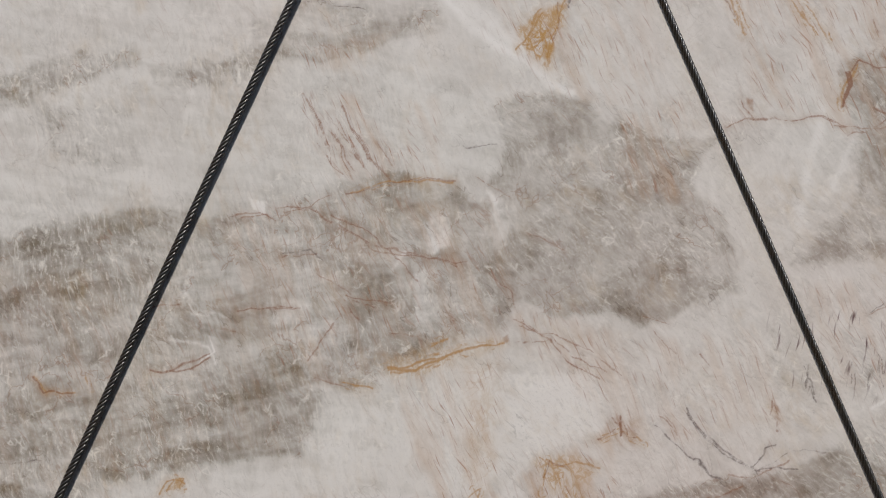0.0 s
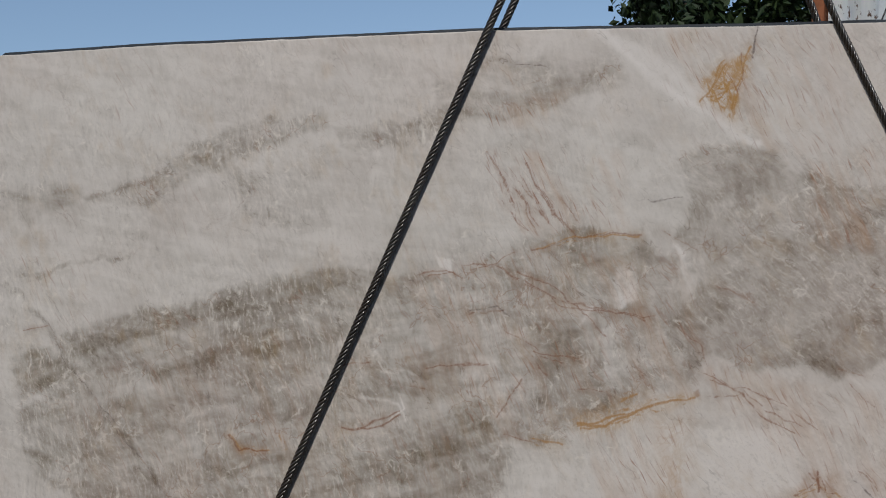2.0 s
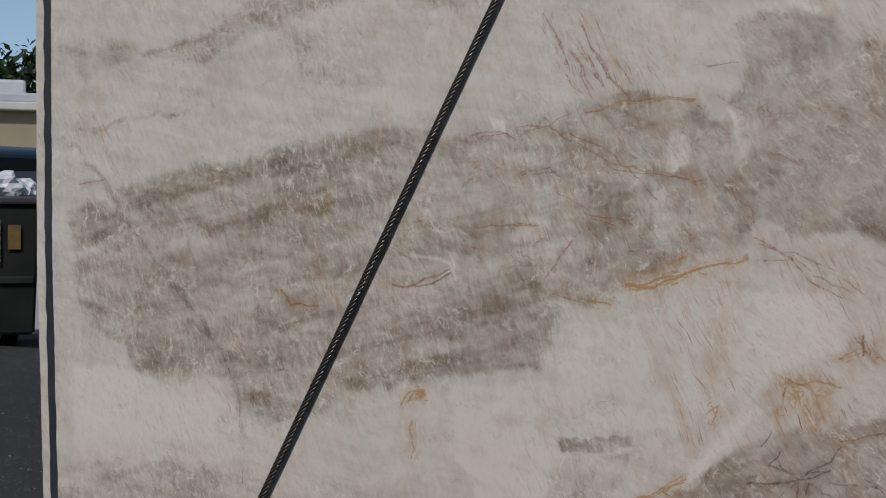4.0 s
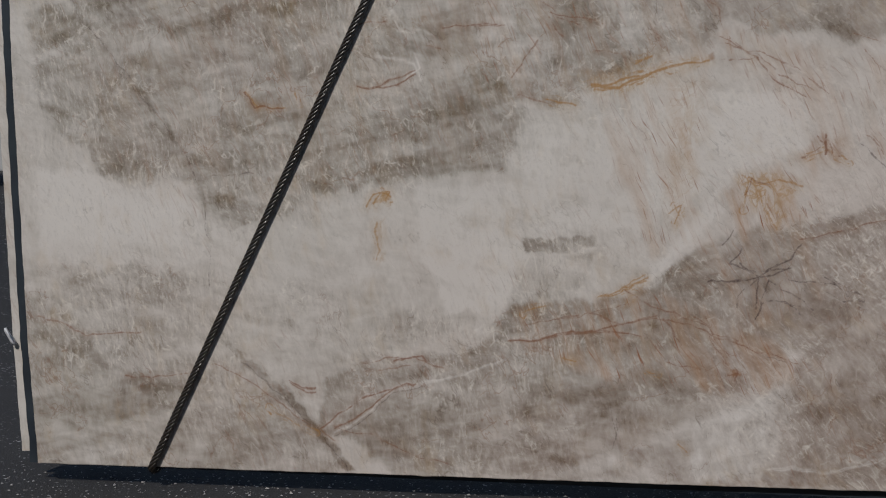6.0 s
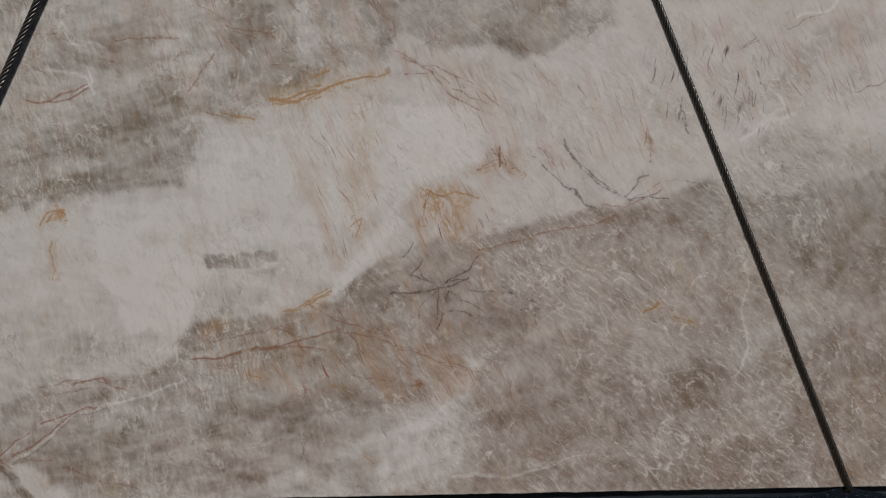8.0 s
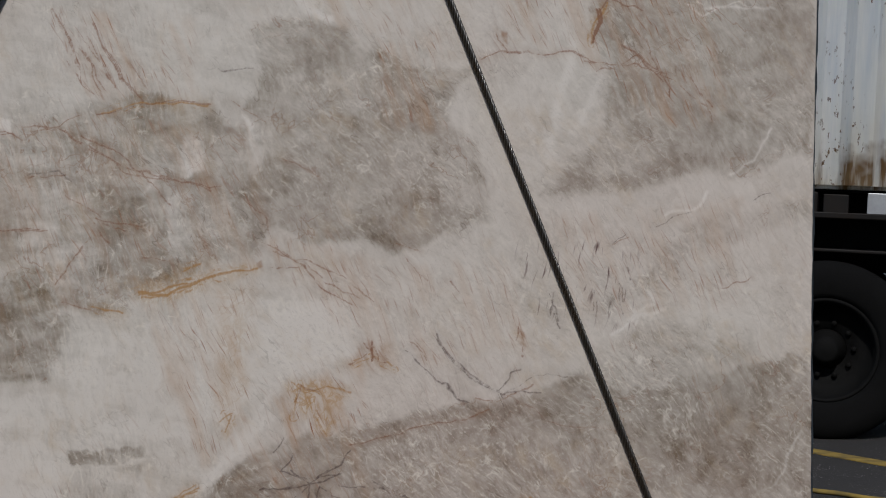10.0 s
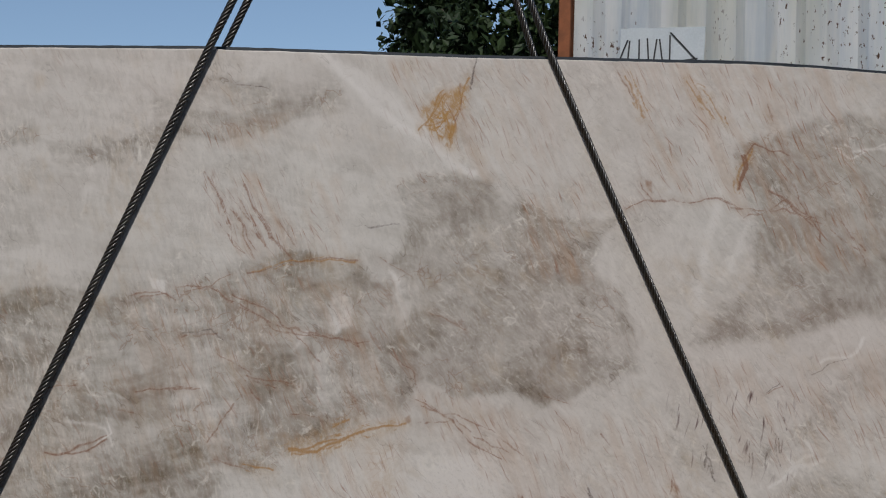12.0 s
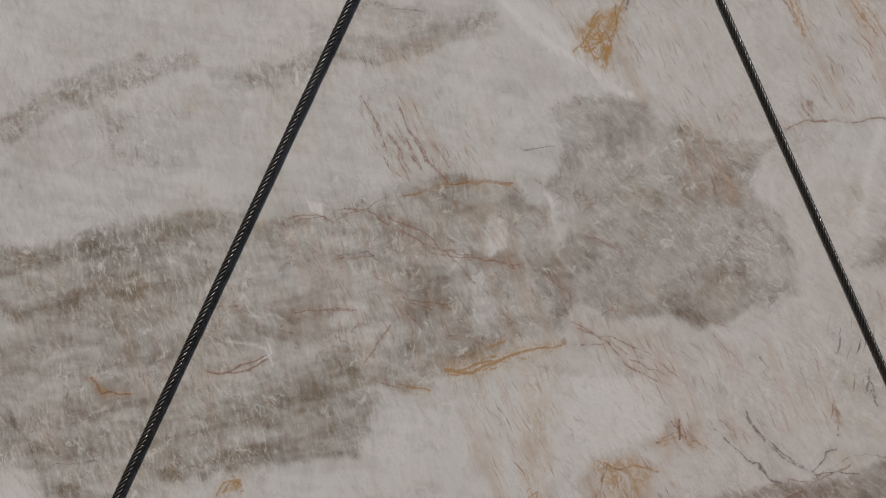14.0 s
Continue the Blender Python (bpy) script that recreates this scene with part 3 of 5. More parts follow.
patch("grey", 0.52, 0.03, [(-0.711, 0.299), (-0.597, 0.355), (-0.470, 0.368), (-0.373, 0.354), (-0.302, 0.409), (-0.230, 0.486), (-0.035, 0.519), (0.103, 0.546), (0.173, 0.601), (0.269, 0.669), (0.352, 0.682), (0.461, 0.695), (0.529, 0.715), (0.624, 0.734), (0.841, 0.773), (1.029, 0.826), (1.137, 0.784), (1.258, 0.796), (1.603, 0.887), (1.625, 0.051), (-0.521, 0.056), (-0.660, 0.157), (-0.730, 0.171)])
patch("grey", 0.22, 0.04, [(-0.230, 0.479), (0.103, 0.546), (0.255, 0.628), (0.406, 0.654), (0.597, 0.473), (0.322, 0.419), (-0.037, 0.394)])
patch("grey", 0.22, 0.03, [(0.624, 0.721), (0.841, 0.766), (1.030, 0.812), (1.057, 0.757), (0.842, 0.691), (0.652, 0.666)])
patch("grey", 0.34, 0.03, [(-1.519, 0.532), (-1.410, 0.504), (-1.305, 0.357), (-1.229, 0.299), (-1.074, 0.361), (-0.938, 0.364), (-0.849, 0.293), (-0.732, 0.193), (-0.645, 0.065), (-1.536, 0.035)])
patch("grey", 0.26, 0.03, [(-1.244, 0.314), (-1.074, 0.361), (-1.014, 0.348), (-1.123, 0.213), (-1.199, 0.270)])
patch("grey", 0.22, 0.015, [(-0.952, 0.408), (-0.610, 0.485), (-0.581, 0.464), (-0.728, 0.426), (-0.938, 0.364)])
patch("grey", 0.18, 0.02, [(-0.582, 0.428), (-0.309, 0.496), (-0.323, 0.461), (-0.524, 0.401)])
patch("grey", 0.52, 0.008, [(-0.203, 0.659), (-0.023, 0.671), (-0.016, 0.643), (-0.196, 0.620)])
patch("grey", 0.2, 0.02, [(-0.196, 0.624), (-0.016, 0.632), (-0.071, 0.521), (-0.238, 0.490)])
patch("grey", 0.25, 0.01, [(-1.401, 0.549), (-1.206, 0.602), (-1.199, 0.580), (-1.378, 0.534)])
patch("grey", 0.16, 0.03, [(-1.205, 0.624), (-1.100, 0.537), (-1.041, 0.465), (-1.072, 0.435), (-1.222, 0.565)])
patch("grey", 0.12, 0.012, [(-1.425, 0.548), (-1.206, 0.609), (-1.057, 0.464), (-1.274, 0.358), (-1.381, 0.445)])
patch("grey", 0.3, 0.03, [(-1.492, 0.413), (-1.366, 0.401), (-1.353, 0.341), (-1.448, 0.309)])
# milky white bodies and seams
patch("white", 0.7, 0.02, [(0.067, 1.409), (0.121, 1.401), (0.127, 1.319), (0.079, 1.306)])
patch("white", 0.6, 0.012, [(0.037, 1.267), (0.064, 1.266), (0.071, 1.103), (0.038, 1.117)])
patch("white", 0.3, 0.05, [(-0.327, 1.274), (-0.148, 1.271), (-0.123, 1.107), (-0.233, 1.041), (-0.315, 1.110)])
patch("white", 0.3, 0.04, [(0.044, 1.266), (0.180, 1.250), (0.192, 1.182), (0.069, 1.157)])
patch("white", 0.6, 0.02, [(0.204, 1.453), (0.238, 1.459), (0.271, 1.390), (0.230, 1.405)])
patch("white", 0.8, 0.008, [(-0.366, 1.461), (-0.331, 1.453), (-0.325, 1.425), (-0.359, 1.429)])
patch("white", 0.55, 0.04, [(-0.155, 0.070), (0.042, 0.154), (0.252, 0.224), (0.405, 0.363), (0.460, 0.279), (0.389, 0.054), (-0.099, 0.055)])
patch("white", 0.3, 0.04, [(0.542, 0.138), (0.872, 0.221), (1.185, 0.303), (1.200, 0.192), (0.873, 0.137)])
patch("white", 0.35, 0.05, [(0.259, 0.996), (0.435, 1.021), (0.475, 0.886), (0.325, 0.833), (0.244, 0.888)])
patch("white", 0.4, 0.05, [(-1.477, 0.858), (-1.322, 0.843), (-1.263, 0.770), (-1.064, 0.784), (-1.053, 0.640), (-1.220, 0.653), (-1.454, 0.622)])
patch("white", 0.2, 0.03, [(-1.436, 0.174), (-1.201, 0.181), (-1.126, 0.123), (-1.360, 0.078)])
vein("white", 0.6, 0.022, [(0.046, 1.996), (0.154, 1.919), (0.273, 1.829), (0.377, 1.733)])
vein("white", 0.45, 0.016, [(1.014, 1.633), (0.977, 1.495), (0.947, 1.343)])
vein("white", 0.35, 0.014, [(1.089, 1.564), (1.053, 1.495), (1.018, 1.426)])
vein("white", 0.7, 0.004, [(0.404, 0.108), (0.570, 0.107), (0.639, 0.138), (0.749, 0.154)])
vein("white", 0.5, 0.006, [(-0.715, 0.178), (-0.600, 0.263), (-0.444, 0.298), (-0.331, 0.328), (-0.261, 0.360)])
vein("white", 0.5, 0.02, [(0.103, 0.560), (0.173, 0.642), (0.270, 0.738)])
vein("white", 0.35, 0.012, [(-1.469, 1.106), (-1.375, 1.162), (-1.297, 1.189)])
# rust and gold stains
patch("rust", 0.1, 0.05, [(0.238, 1.959), (0.428, 1.969), (0.415, 1.768), (0.320, 1.767), (0.265, 1.863)])
patch("rust", 0.08, 0.05, [(0.232, 1.154), (0.393, 1.151), (0.723, 1.038), (0.589, 0.960), (0.364, 1.044)])
patch("rust", 0.12, 0.05, [(-0.230, 0.479), (0.103, 0.546), (0.268, 0.475), (0.529, 0.363), (0.321, 0.280), (0.045, 0.309), (-0.204, 0.395)])
patch("rust", 0.12, 0.04, [(0.270, 0.779), (0.380, 0.819), (0.475, 0.804), (0.434, 0.695), (0.324, 0.668)])
patch("rust", 0.08, 0.05, [(1.064, 1.759), (1.234, 1.788), (1.370, 1.481), (1.228, 1.453), (1.118, 1.564)])
patch("gold", 0.5, 0.012, [(0.155, 0.739), (0.188, 0.759), (0.196, 0.718), (0.171, 0.697)])
patch("gold", 0.35, 0.03, [(0.020, 0.505), (0.104, 0.581), (0.110, 0.546), (0.047, 0.491)])
patch("gold", 0.7, 0.006, [(-0.585, 0.743), (-0.559, 0.777), (-0.526, 0.773), (-0.536, 0.752), (-0.571, 0.748)])
patch("gold", 0.35, 0.02, [(-0.586, 0.704), (-0.552, 0.704), (-0.554, 0.607), (-0.575, 0.607)])
patch("gold", 0.35, 0.015, [(0.321, 1.833), (0.382, 1.845), (0.388, 1.803), (0.327, 1.792)])
patch("gold", 0.6, 0.008, [(1.475, 1.854), (1.490, 1.869), (1.492, 1.826), (1.478, 1.826)])
vein("rust", 0.8, 0.003, [(-0.134, 1.675), (-0.108, 1.605), (-0.074, 1.542)])
vein("rust", 0.7, 0.003, [(-0.224, 1.705), (-0.208, 1.663)])
vein("rust", 0.5, 0.003, [(-0.184, 1.600), (-0.157, 1.538)])
vein("gold", 0.6, 0.0056, [(-0.117, 1.461), (-0.034, 1.487), (0.034, 1.488), (0.130, 1.477)])
vein("rust", 0.5, 0.003, [(0.185, 1.495), (0.238, 1.459), (0.265, 1.438)])
vein("rust", 0.7, 0.0035, [(-0.380, 1.406), (-0.325, 1.411), (-0.297, 1.390)])
vein("rust", 0.6, 0.003, [(-0.276, 1.413), (-0.214, 1.425), (-0.158, 1.455)])
vein("rust", 0.7, 0.003, [(-0.397, 1.187), (-0.328, 1.185), (-0.245, 1.184)])
vein("rust", 0.6, 0.003, [(-0.200, 1.415), (-0.091, 1.344), (-0.010, 1.322), (0.072, 1.293), (0.139, 1.281)])
vein("rust", 0.8, 0.004, [(-0.614, 1.040), (-0.551, 1.037), (-0.509, 1.045), (-0.468, 1.065)])
vein("rust", 0.7, 0.003, [(-0.213, 1.013), (-0.125, 0.985)])
vein("rust", 1, 0.0035, [(-0.904, 1.027), (-0.879, 0.991), (-0.810, 0.987)])
vein("rust", 0.6, 0.003, [(-0.768, 1.029), (-0.761, 0.995)])
vein("gold", 1, 0.0084, [(-0.038, 1.038), (0.039, 1.025), (0.108, 1.055)])
vein("gold", 0.9, 0.0056, [(-0.028, 1.031), (0.067, 1.047), (0.156, 1.072), (0.219, 1.087)])
vein("gold", 0.8, 0.0056, [(0.074, 1.084), (0.111, 1.103)])
vein("gold", 0.7, 0.0056, [(-0.138, 0.999), (-0.077, 0.984)])
patch("rust", 0.5, 0.006, [(0.241, 1.100), (0.257, 1.100), (0.260, 1.086), (0.244, 1.084)])
vein("gold", 0.6, 0.004, [(0.342, 1.873), (0.368, 1.834), (0.381, 1.797), (0.374, 1.765)])
vein("rust", 0.6, 0.003, [(0.397, 1.910), (0.393, 1.858), (0.382, 1.810)])
vein("rust", 0.9, 0.003, [(0.786, 1.598), (0.839, 1.615), (0.925, 1.606), (1.005, 1.612)])
vein("rust", 0.5, 0.003, [(1.005, 1.612), (1.037, 1.598), (1.135, 1.571)])
patch("rust", 0.6, 0.012, [(0.827, 1.654), (0.850, 1.653), (0.849, 1.619), (0.833, 1.620)])
vein("rust", 0.6, 0.008, [(0.514, 0.915), (0.520, 0.868)])
patch("rust", 0.6, 0.02, [(0.866, 0.943), (0.892, 0.942), (0.884, 0.896), (0.867, 0.903)])
vein("rust", 0.8, 0.008, [(1.068, 1.721), (1.080, 1.687), (1.061, 1.640)])
vein("rust", 0.7, 0.01, [(1.075, 1.724), (1.084, 1.689), (1.063, 1.640)])
vein("rust", 0.6, 0.003, [(1.136, 1.841), (1.153, 1.807)])
vein("gold", 0.6, 0.0056, [(0.794, 1.917), (0.834, 1.813)])
vein("gold", 0.6, 0.0056, [(0.947, 1.898), (1.009, 1.808)])
vein("rust", 0.5, 0.004, [(1.216, 1.564), (1.341, 1.481), (1.355, 1.460)])
vein("rust", 0.9, 0.004, [(-0.232, 0.405), (-0.093, 0.422), (-0.009, 0.442), (0.060, 0.432)])
vein("rust", 0.5, 0.003, [(-0.203, 0.451), (-0.092, 0.464), (0.047, 0.498)])
vein("rust", 0.6, 0.004, [(0.332, 0.771), (0.355, 0.808), (0.391, 0.791)])
vein("gold", 0.6, 0.004, [(0.366, 0.778), (0.386, 0.712), (0.402, 0.693)])
vein("gold", 0.9, 0.007, [(0.867, 0.506), (0.900, 0.526)])
vein("gold", 0.9, 0.007, [(0.938, 0.501), (0.982, 0.480)])
patch("rust", 0.9, 0.008, [(0.301, 0.350), (0.325, 0.353), (0.329, 0.333), (0.308, 0.329)])
vein("rust", 0.6, 0.006, [(-0.527, 0.347), (-0.456, 0.368), (-0.443, 0.354)])
vein("rust", 0.8, 0.005, [(-0.799, 0.297), (-0.733, 0.276)])
vein("rust", 0.5, 0.006, [(-0.730, 0.171), (-0.600, 0.263), (-0.472, 0.298)])
vein("rust", 0.4, 0.003, [(0.841, 0.780), (0.977, 0.704), (1.112, 0.686)])
vein("rust", 0.8, 0.003, [(-1.483, 0.451), (-1.412, 0.437), (-1.351, 0.405), (-1.195, 0.411)])
vein("rust", 0.7, 0.004, [(-1.245, 0.299), (-1.152, 0.298), (-1.060, 0.315)])
vein("rust", 0.7, 0.003, [(-0.999, 0.334), (-0.894, 0.292), (-0.791, 0.214), (-0.688, 0.151)])
vein("rust", 0.5, 0.006, [(-0.687, 0.180), (-0.613, 0.218), (-0.525, 0.286)])
# dark hairline veins and healed faults
vein("dark", 0.8, 0.004, [(0.438, 1.975), (0.426, 1.938), (0.420, 1.897)])
vein("dark", 0.9, 0.0018, [(-0.152, 1.919), (-0.107, 1.912), (-0.064, 1.902)])
vein("dark", 0.6, 0.0018, [(0.160, 1.562), (0.194, 1.566)])
vein("dark", 0.6, 0.002, [(0.678, 0.922), (0.718, 0.859), (0.783, 0.814), (0.835, 0.782)])
vein("dark", 0.5, 0.002, [(0.835, 0.782), (0.915, 0.823), (0.993, 0.827)])
vein("dark", 0.6, 0.004, [(0.947, 1.021), (0.974, 0.954)])
vein("dark", 0.5, 0.003, [(1.108, 1.151), (1.135, 1.170)])
vein("dark", 0.9, 0.003, [(0.248, 0.564), (0.323, 0.566), (0.365, 0.572), (0.409, 0.604)])
vein("dark", 0.8, 0.003, [(0.321, 0.611), (0.344, 0.586), (0.385, 0.583), (0.447, 0.599)])
vein("dark", 0.9, 0.003, [(0.392, 0.565), (0.371, 0.516), (0.361, 0.475)])
vein("dark", 0.6, 0.003, [(0.378, 0.516), (0.440, 0.509), (0.488, 0.495)])
vein("dark", 0.6, 0.003, [(0.518, 0.557), (0.563, 0.536), (0.611, 0.517), (0.611, 0.535), (0.543, 0.568)])
vein("dark", 0.5, 0.004, [(0.283, 0.652), (0.300, 0.685)])
vein("dark", 0.5, 0.003, [(0.685, 0.913), (0.719, 0.856), (0.787, 0.814), (0.841, 0.780)])
vein("dark", 0.45, 0.003, [(1.121, 1.026), (1.135, 0.973)])
vein("dark", 0.35, 0.003, [(0.029, 0.218), (0.021, 0.140)])
vein("dark", 0.4, 0.003, [(0.377, 0.384), (0.439, 0.363)])
patch("grey", 0.6, 0.006, [(-0.979, 0.393), (-0.964, 0.396), (-0.783, 0.236), (-0.637, 0.072), (-0.657, 0.064), (-0.798, 0.224)])
vein("dark", 0.35, 0.003, [(1.209, 1.185), (1.308, 1.221)])
vein("dark", 0.4, 0.004, [(1.463, 1.245), (1.506, 1.266)])
# fields of fine stained crystal needles
hair("rust", 0.55, [(-0.238, 1.699), (-0.113, 1.681), (0.022, 1.554), (-0.034, 1.487), (-0.158, 1.490), (-0.225, 1.602)])
hair("rust", 0.4, [(0.789, 1.954), (1.344, 1.935), (1.333, 1.612), (1.043, 1.566), (0.848, 1.667)])
hair("rust", 0.35, [(0.232, 1.154), (0.393, 1.151), (0.723, 1.038), (0.785, 0.878), (0.520, 0.855), (0.364, 1.044)])
hair("rust", 0.45, [(1.064, 1.759), (1.306, 1.803), (1.412, 1.481), (1.298, 1.426), (1.117, 1.509)])
hair("rust", 0.55, [(-0.230, 0.479), (0.103, 0.546), (0.268, 0.475), (0.529, 0.363), (0.321, 0.280), (0.045, 0.309), (-0.204, 0.395)])
hair("rust", 0.55, [(0.270, 0.779), (0.380, 0.819), (0.502, 0.899), (0.516, 0.722), (0.324, 0.641)])
hair("rust", 0.4, [(-0.028, 1.000), (0.246, 1.064), (0.215, 0.669), (0.104, 0.615)])
hair("rust", 0.35, [(-0.003, 1.678), (0.106, 1.675), (0.103, 1.510), (0.021, 1.513)])
hair("rust", 0.4, [(-0.305, 1.812), (-0.000, 1.843), (-0.084, 1.777), (-0.279, 1.741)])
hair("dark", 0.55, [(0.865, 1.150), (1.172, 1.146), (1.175, 0.932), (0.907, 0.962)])
hair("rust", 0.35, [(0.242, 0.697), (0.461, 0.695), (0.543, 0.529), (0.350, 0.447), (0.241, 0.531)])
hair("rust", 0.4, [(0.537, 1.426), (0.700, 1.426), (0.674, 1.673), (0.537, 1.631)])
hair("rust", 0.35, [(0.170, 1.972), (0.621, 1.964), (0.619, 1.631), (0.455, 1.672)])
hair("rust", 0.3, [(0.946, 1.207), (1.435, 1.259), (1.429, 0.985), (1.011, 0.963)])
hair("rust", 0.3, [(0.300, 1.077), (0.839, 1.110), (0.908, 0.881), (0.530, 0.912)])
hair("rust", 0.35, [(-0.200, 1.436), (0.074, 1.402), (0.098, 1.265), (-0.093, 1.269)])
hair("rust", 0.3, [(-0.450, 1.401), (-0.200, 1.450), (0.264, 1.425), (0.257, 1.073), (-0.015, 1.051), (-0.289, 0.987)])
hair("rust", 0.18, [(-1.346, 1.187), (-0.623, 1.321), (-0.171, 1.105), (-0.227, 0.883), (-1.009, 0.736), (-1.315, 0.879)])
hair("rust", 0.5, [(0.278, 1.891), (0.401, 1.920), (0.401, 1.768), (0.306, 1.767)])
patch("gold", 0.8, 0.02, [(0.299, 1.849), (0.346, 1.891), (0.415, 1.906), (0.401, 1.837), (0.374, 1.760), (0.326, 1.801)])
patch("gold", 0.4, 0.02, [(0.318, 0.792), (0.380, 0.819), (0.461, 0.797), (0.448, 0.736), (0.406, 0.688), (0.352, 0.723)])
patch("gold", 0.35, 0.03, [(0.305, 0.811), (0.399, 0.823), (0.465, 0.789), (0.436, 0.723), (0.343, 0.724)])
patch("gold", 0.25, 0.05, [(0.148, 1.048), (0.229, 1.033), (0.210, 0.765), (0.142, 0.739)])
patch("rust", 0.35, 0.03, [(0.481, 0.895), (0.560, 0.894), (0.559, 0.841), (0.480, 0.855)])
patch("gold", 0.3, 0.04, [(-0.082, 1.065), (0.122, 1.089), (0.231, 1.100), (0.230, 1.073), (0.121, 1.035), (-0.029, 1.010)])
patch("grey", 0.35, 0.05, [(0.460, 0.279), (1.224, 0.414), (1.479, 0.467), (1.488, 0.065), (0.459, 0.068)])
patch("grey", 0.22, 0.04, [(1.058, 0.885), (1.241, 0.951), (1.555, 0.850), (1.582, 0.541), (1.197, 0.536), (1.100, 0.773)])
patch("grey", 0.2, 0.05, [(-0.375, 1.897), (-0.244, 1.953), (0.103, 1.916), (0.103, 1.861), (-0.163, 1.817), (-0.348, 1.829)])
vein("dark", 0.9, 0.003, [(0.597, 0.891), (0.665, 0.829), (0.753, 0.758)])
vein("rust", 0.8, 0.003, [(0.461, 0.667), (0.597, 0.694), (0.801, 0.739)])
vein("rust", 0.8, 0.003, [(-0.037, 0.436), (0.130, 0.476), (0.267, 0.434), (0.460, 0.363)])
vein("rust", 0.7, 0.003, [(0.048, 0.533), (0.185, 0.476), (0.322, 0.419)])
vein("rust", 0.6, 0.003, [(0.240, 0.476), (0.322, 0.343)])
vein("dark", 0.9, 0.003, [(0.324, 0.641), (0.296, 0.607), (0.358, 0.586)])
vein("dark", 0.9, 0.003, [(0.365, 0.572), (0.440, 0.619), (0.461, 0.654)])
vein("dark", 0.8, 0.003, [(0.440, 0.571), (0.543, 0.557), (0.611, 0.535)])
vein("dark", 0.7, 0.003, [(0.365, 0.572), (0.323, 0.531), (0.316, 0.496)])
vein("dark", 0.7, 0.003, [(0.392, 0.565), (0.447, 0.530), (0.501, 0.495)])
vein("rust", 0.8, 0.003, [(-0.159, 1.407), (-0.077, 1.365), (-0.010, 1.308), (0.043, 1.239)])
vein("rust", 0.6, 0.003, [(-0.285, 1.308), (-0.202, 1.313)])
vein("rust", 0.8, 0.003, [(-0.135, 1.216), (-0.080, 1.201), (-0.012, 1.186)])
vein("rust", 0.6, 0.003, [(-0.027, 1.119), (0.041, 1.104)])
vein("rust", 0.6, 0.003, [(-0.233, 1.054), (-0.177, 1.121), (-0.149, 1.162)])
vein("rust", 0.7, 0.003, [(0.220, 1.263), (0.260, 1.208), (0.299, 1.140)])
vein("rust", 0.8, 0.004, [(0.259, 1.154), (0.339, 1.112), (0.404, 1.044), (0.470, 1.002)])
vein("rust", 0.6, 0.003, [(0.317, 1.355), (0.397, 1.313)])
vein("rust", 0.8, 0.003, [(-0.206, 1.663), (-0.177, 1.600), (-0.157, 1.531)])
vein("rust", 0.7, 0.003, [(-0.155, 1.655), (-0.129, 1.599), (-0.088, 1.529)])
vein("rust", 0.7, 0.003, [(-0.183, 1.635), (-0.143, 1.572), (-0.116, 1.502)])
vein("rust", 0.6, 0.003, [(-0.088, 1.570), (-0.047, 1.514)])
vein("rust", 0.7, 0.003, [(-0.053, 1.576), (-0.006, 1.513)])
vein("rust", 0.8, 0.004, [(1.133, 1.634), (1.202, 1.578), (1.229, 1.537)])
vein("rust", 0.8, 0.004, [(1.300, 1.551), (1.356, 1.481)])
vein("rust", 0.7, 0.003, [(1.075, 1.564), (1.174, 1.606), (1.230, 1.564)])
vein("rust", 0.8, 0.004, [(1.071, 1.717), (1.107, 1.752), (1.190, 1.711)])
vein("gold", 0.7, 0.004, [(0.982, 1.884), (1.037, 1.794)])
vein("gold", 0.7, 0.004, [(0.814, 1.904), (0.842, 1.827)])
vein("rust", 0.6, 0.003, [(0.773, 1.931), (0.814, 1.855)])
vein("white", 0.8, 0.005, [(1.346, 1.719), (1.418, 1.726), (1.518, 1.720)])
vein("white", 0.8, 0.005, [(1.408, 1.315), (1.466, 1.356), (1.510, 1.426)])
vein("white", 0.7, 0.005, [(1.149, 0.961), (1.219, 1.001), (1.178, 1.042)])
vein("white", 0.8, 0.006, [(1.107, 0.925), (1.171, 0.966), (1.241, 0.986)])
vein("white", 0.8, 0.005, [(1.243, 1.215), (1.313, 1.228), (1.342, 1.270)])
vein("white", 0.7, 0.005, [(-0.521, 1.224), (-0.494, 1.182), (-0.425, 1.167)])
vein("white", 0.7, 0.005, [(-0.564, 1.115), (-0.467, 1.086), (-0.454, 1.058)])
vein("white", 0.6, 0.005, [(-0.024, 1.268), (0.018, 1.321)])
vein("white", 0.7, 0.005, [(1.510, 0.543), (1.539, 0.598), (1.583, 0.681)])
vein("gold", 0.8, 0.004, [(0.167, 0.745), (0.181, 0.718)])
vein("gold", 0.8, 0.004, [(-0.008, 0.519), (0.034, 0.526), (0.103, 0.567)])
vein("gold", 0.9, 0.005, [(-0.574, 0.745), (-0.554, 0.773), (-0.529, 0.762)])
vein("gold", 0.6, 0.004, [(-0.572, 0.704), (-0.563, 0.648), (-0.568, 0.607)])
vein("rust", 0.7, 0.003, [(0.468, 0.865), (0.523, 0.899), (0.543, 0.858)])
vein("rust", 0.7, 0.003, [(0.611, 0.911), (0.651, 0.870)])
vein("gold", 0.8, 0.004, [(0.325, 0.817), (0.365, 0.790), (0.412, 0.809), (0.465, 0.789)])
vein("gold", 0.7, 0.004, [(0.338, 0.790), (0.330, 0.737)])
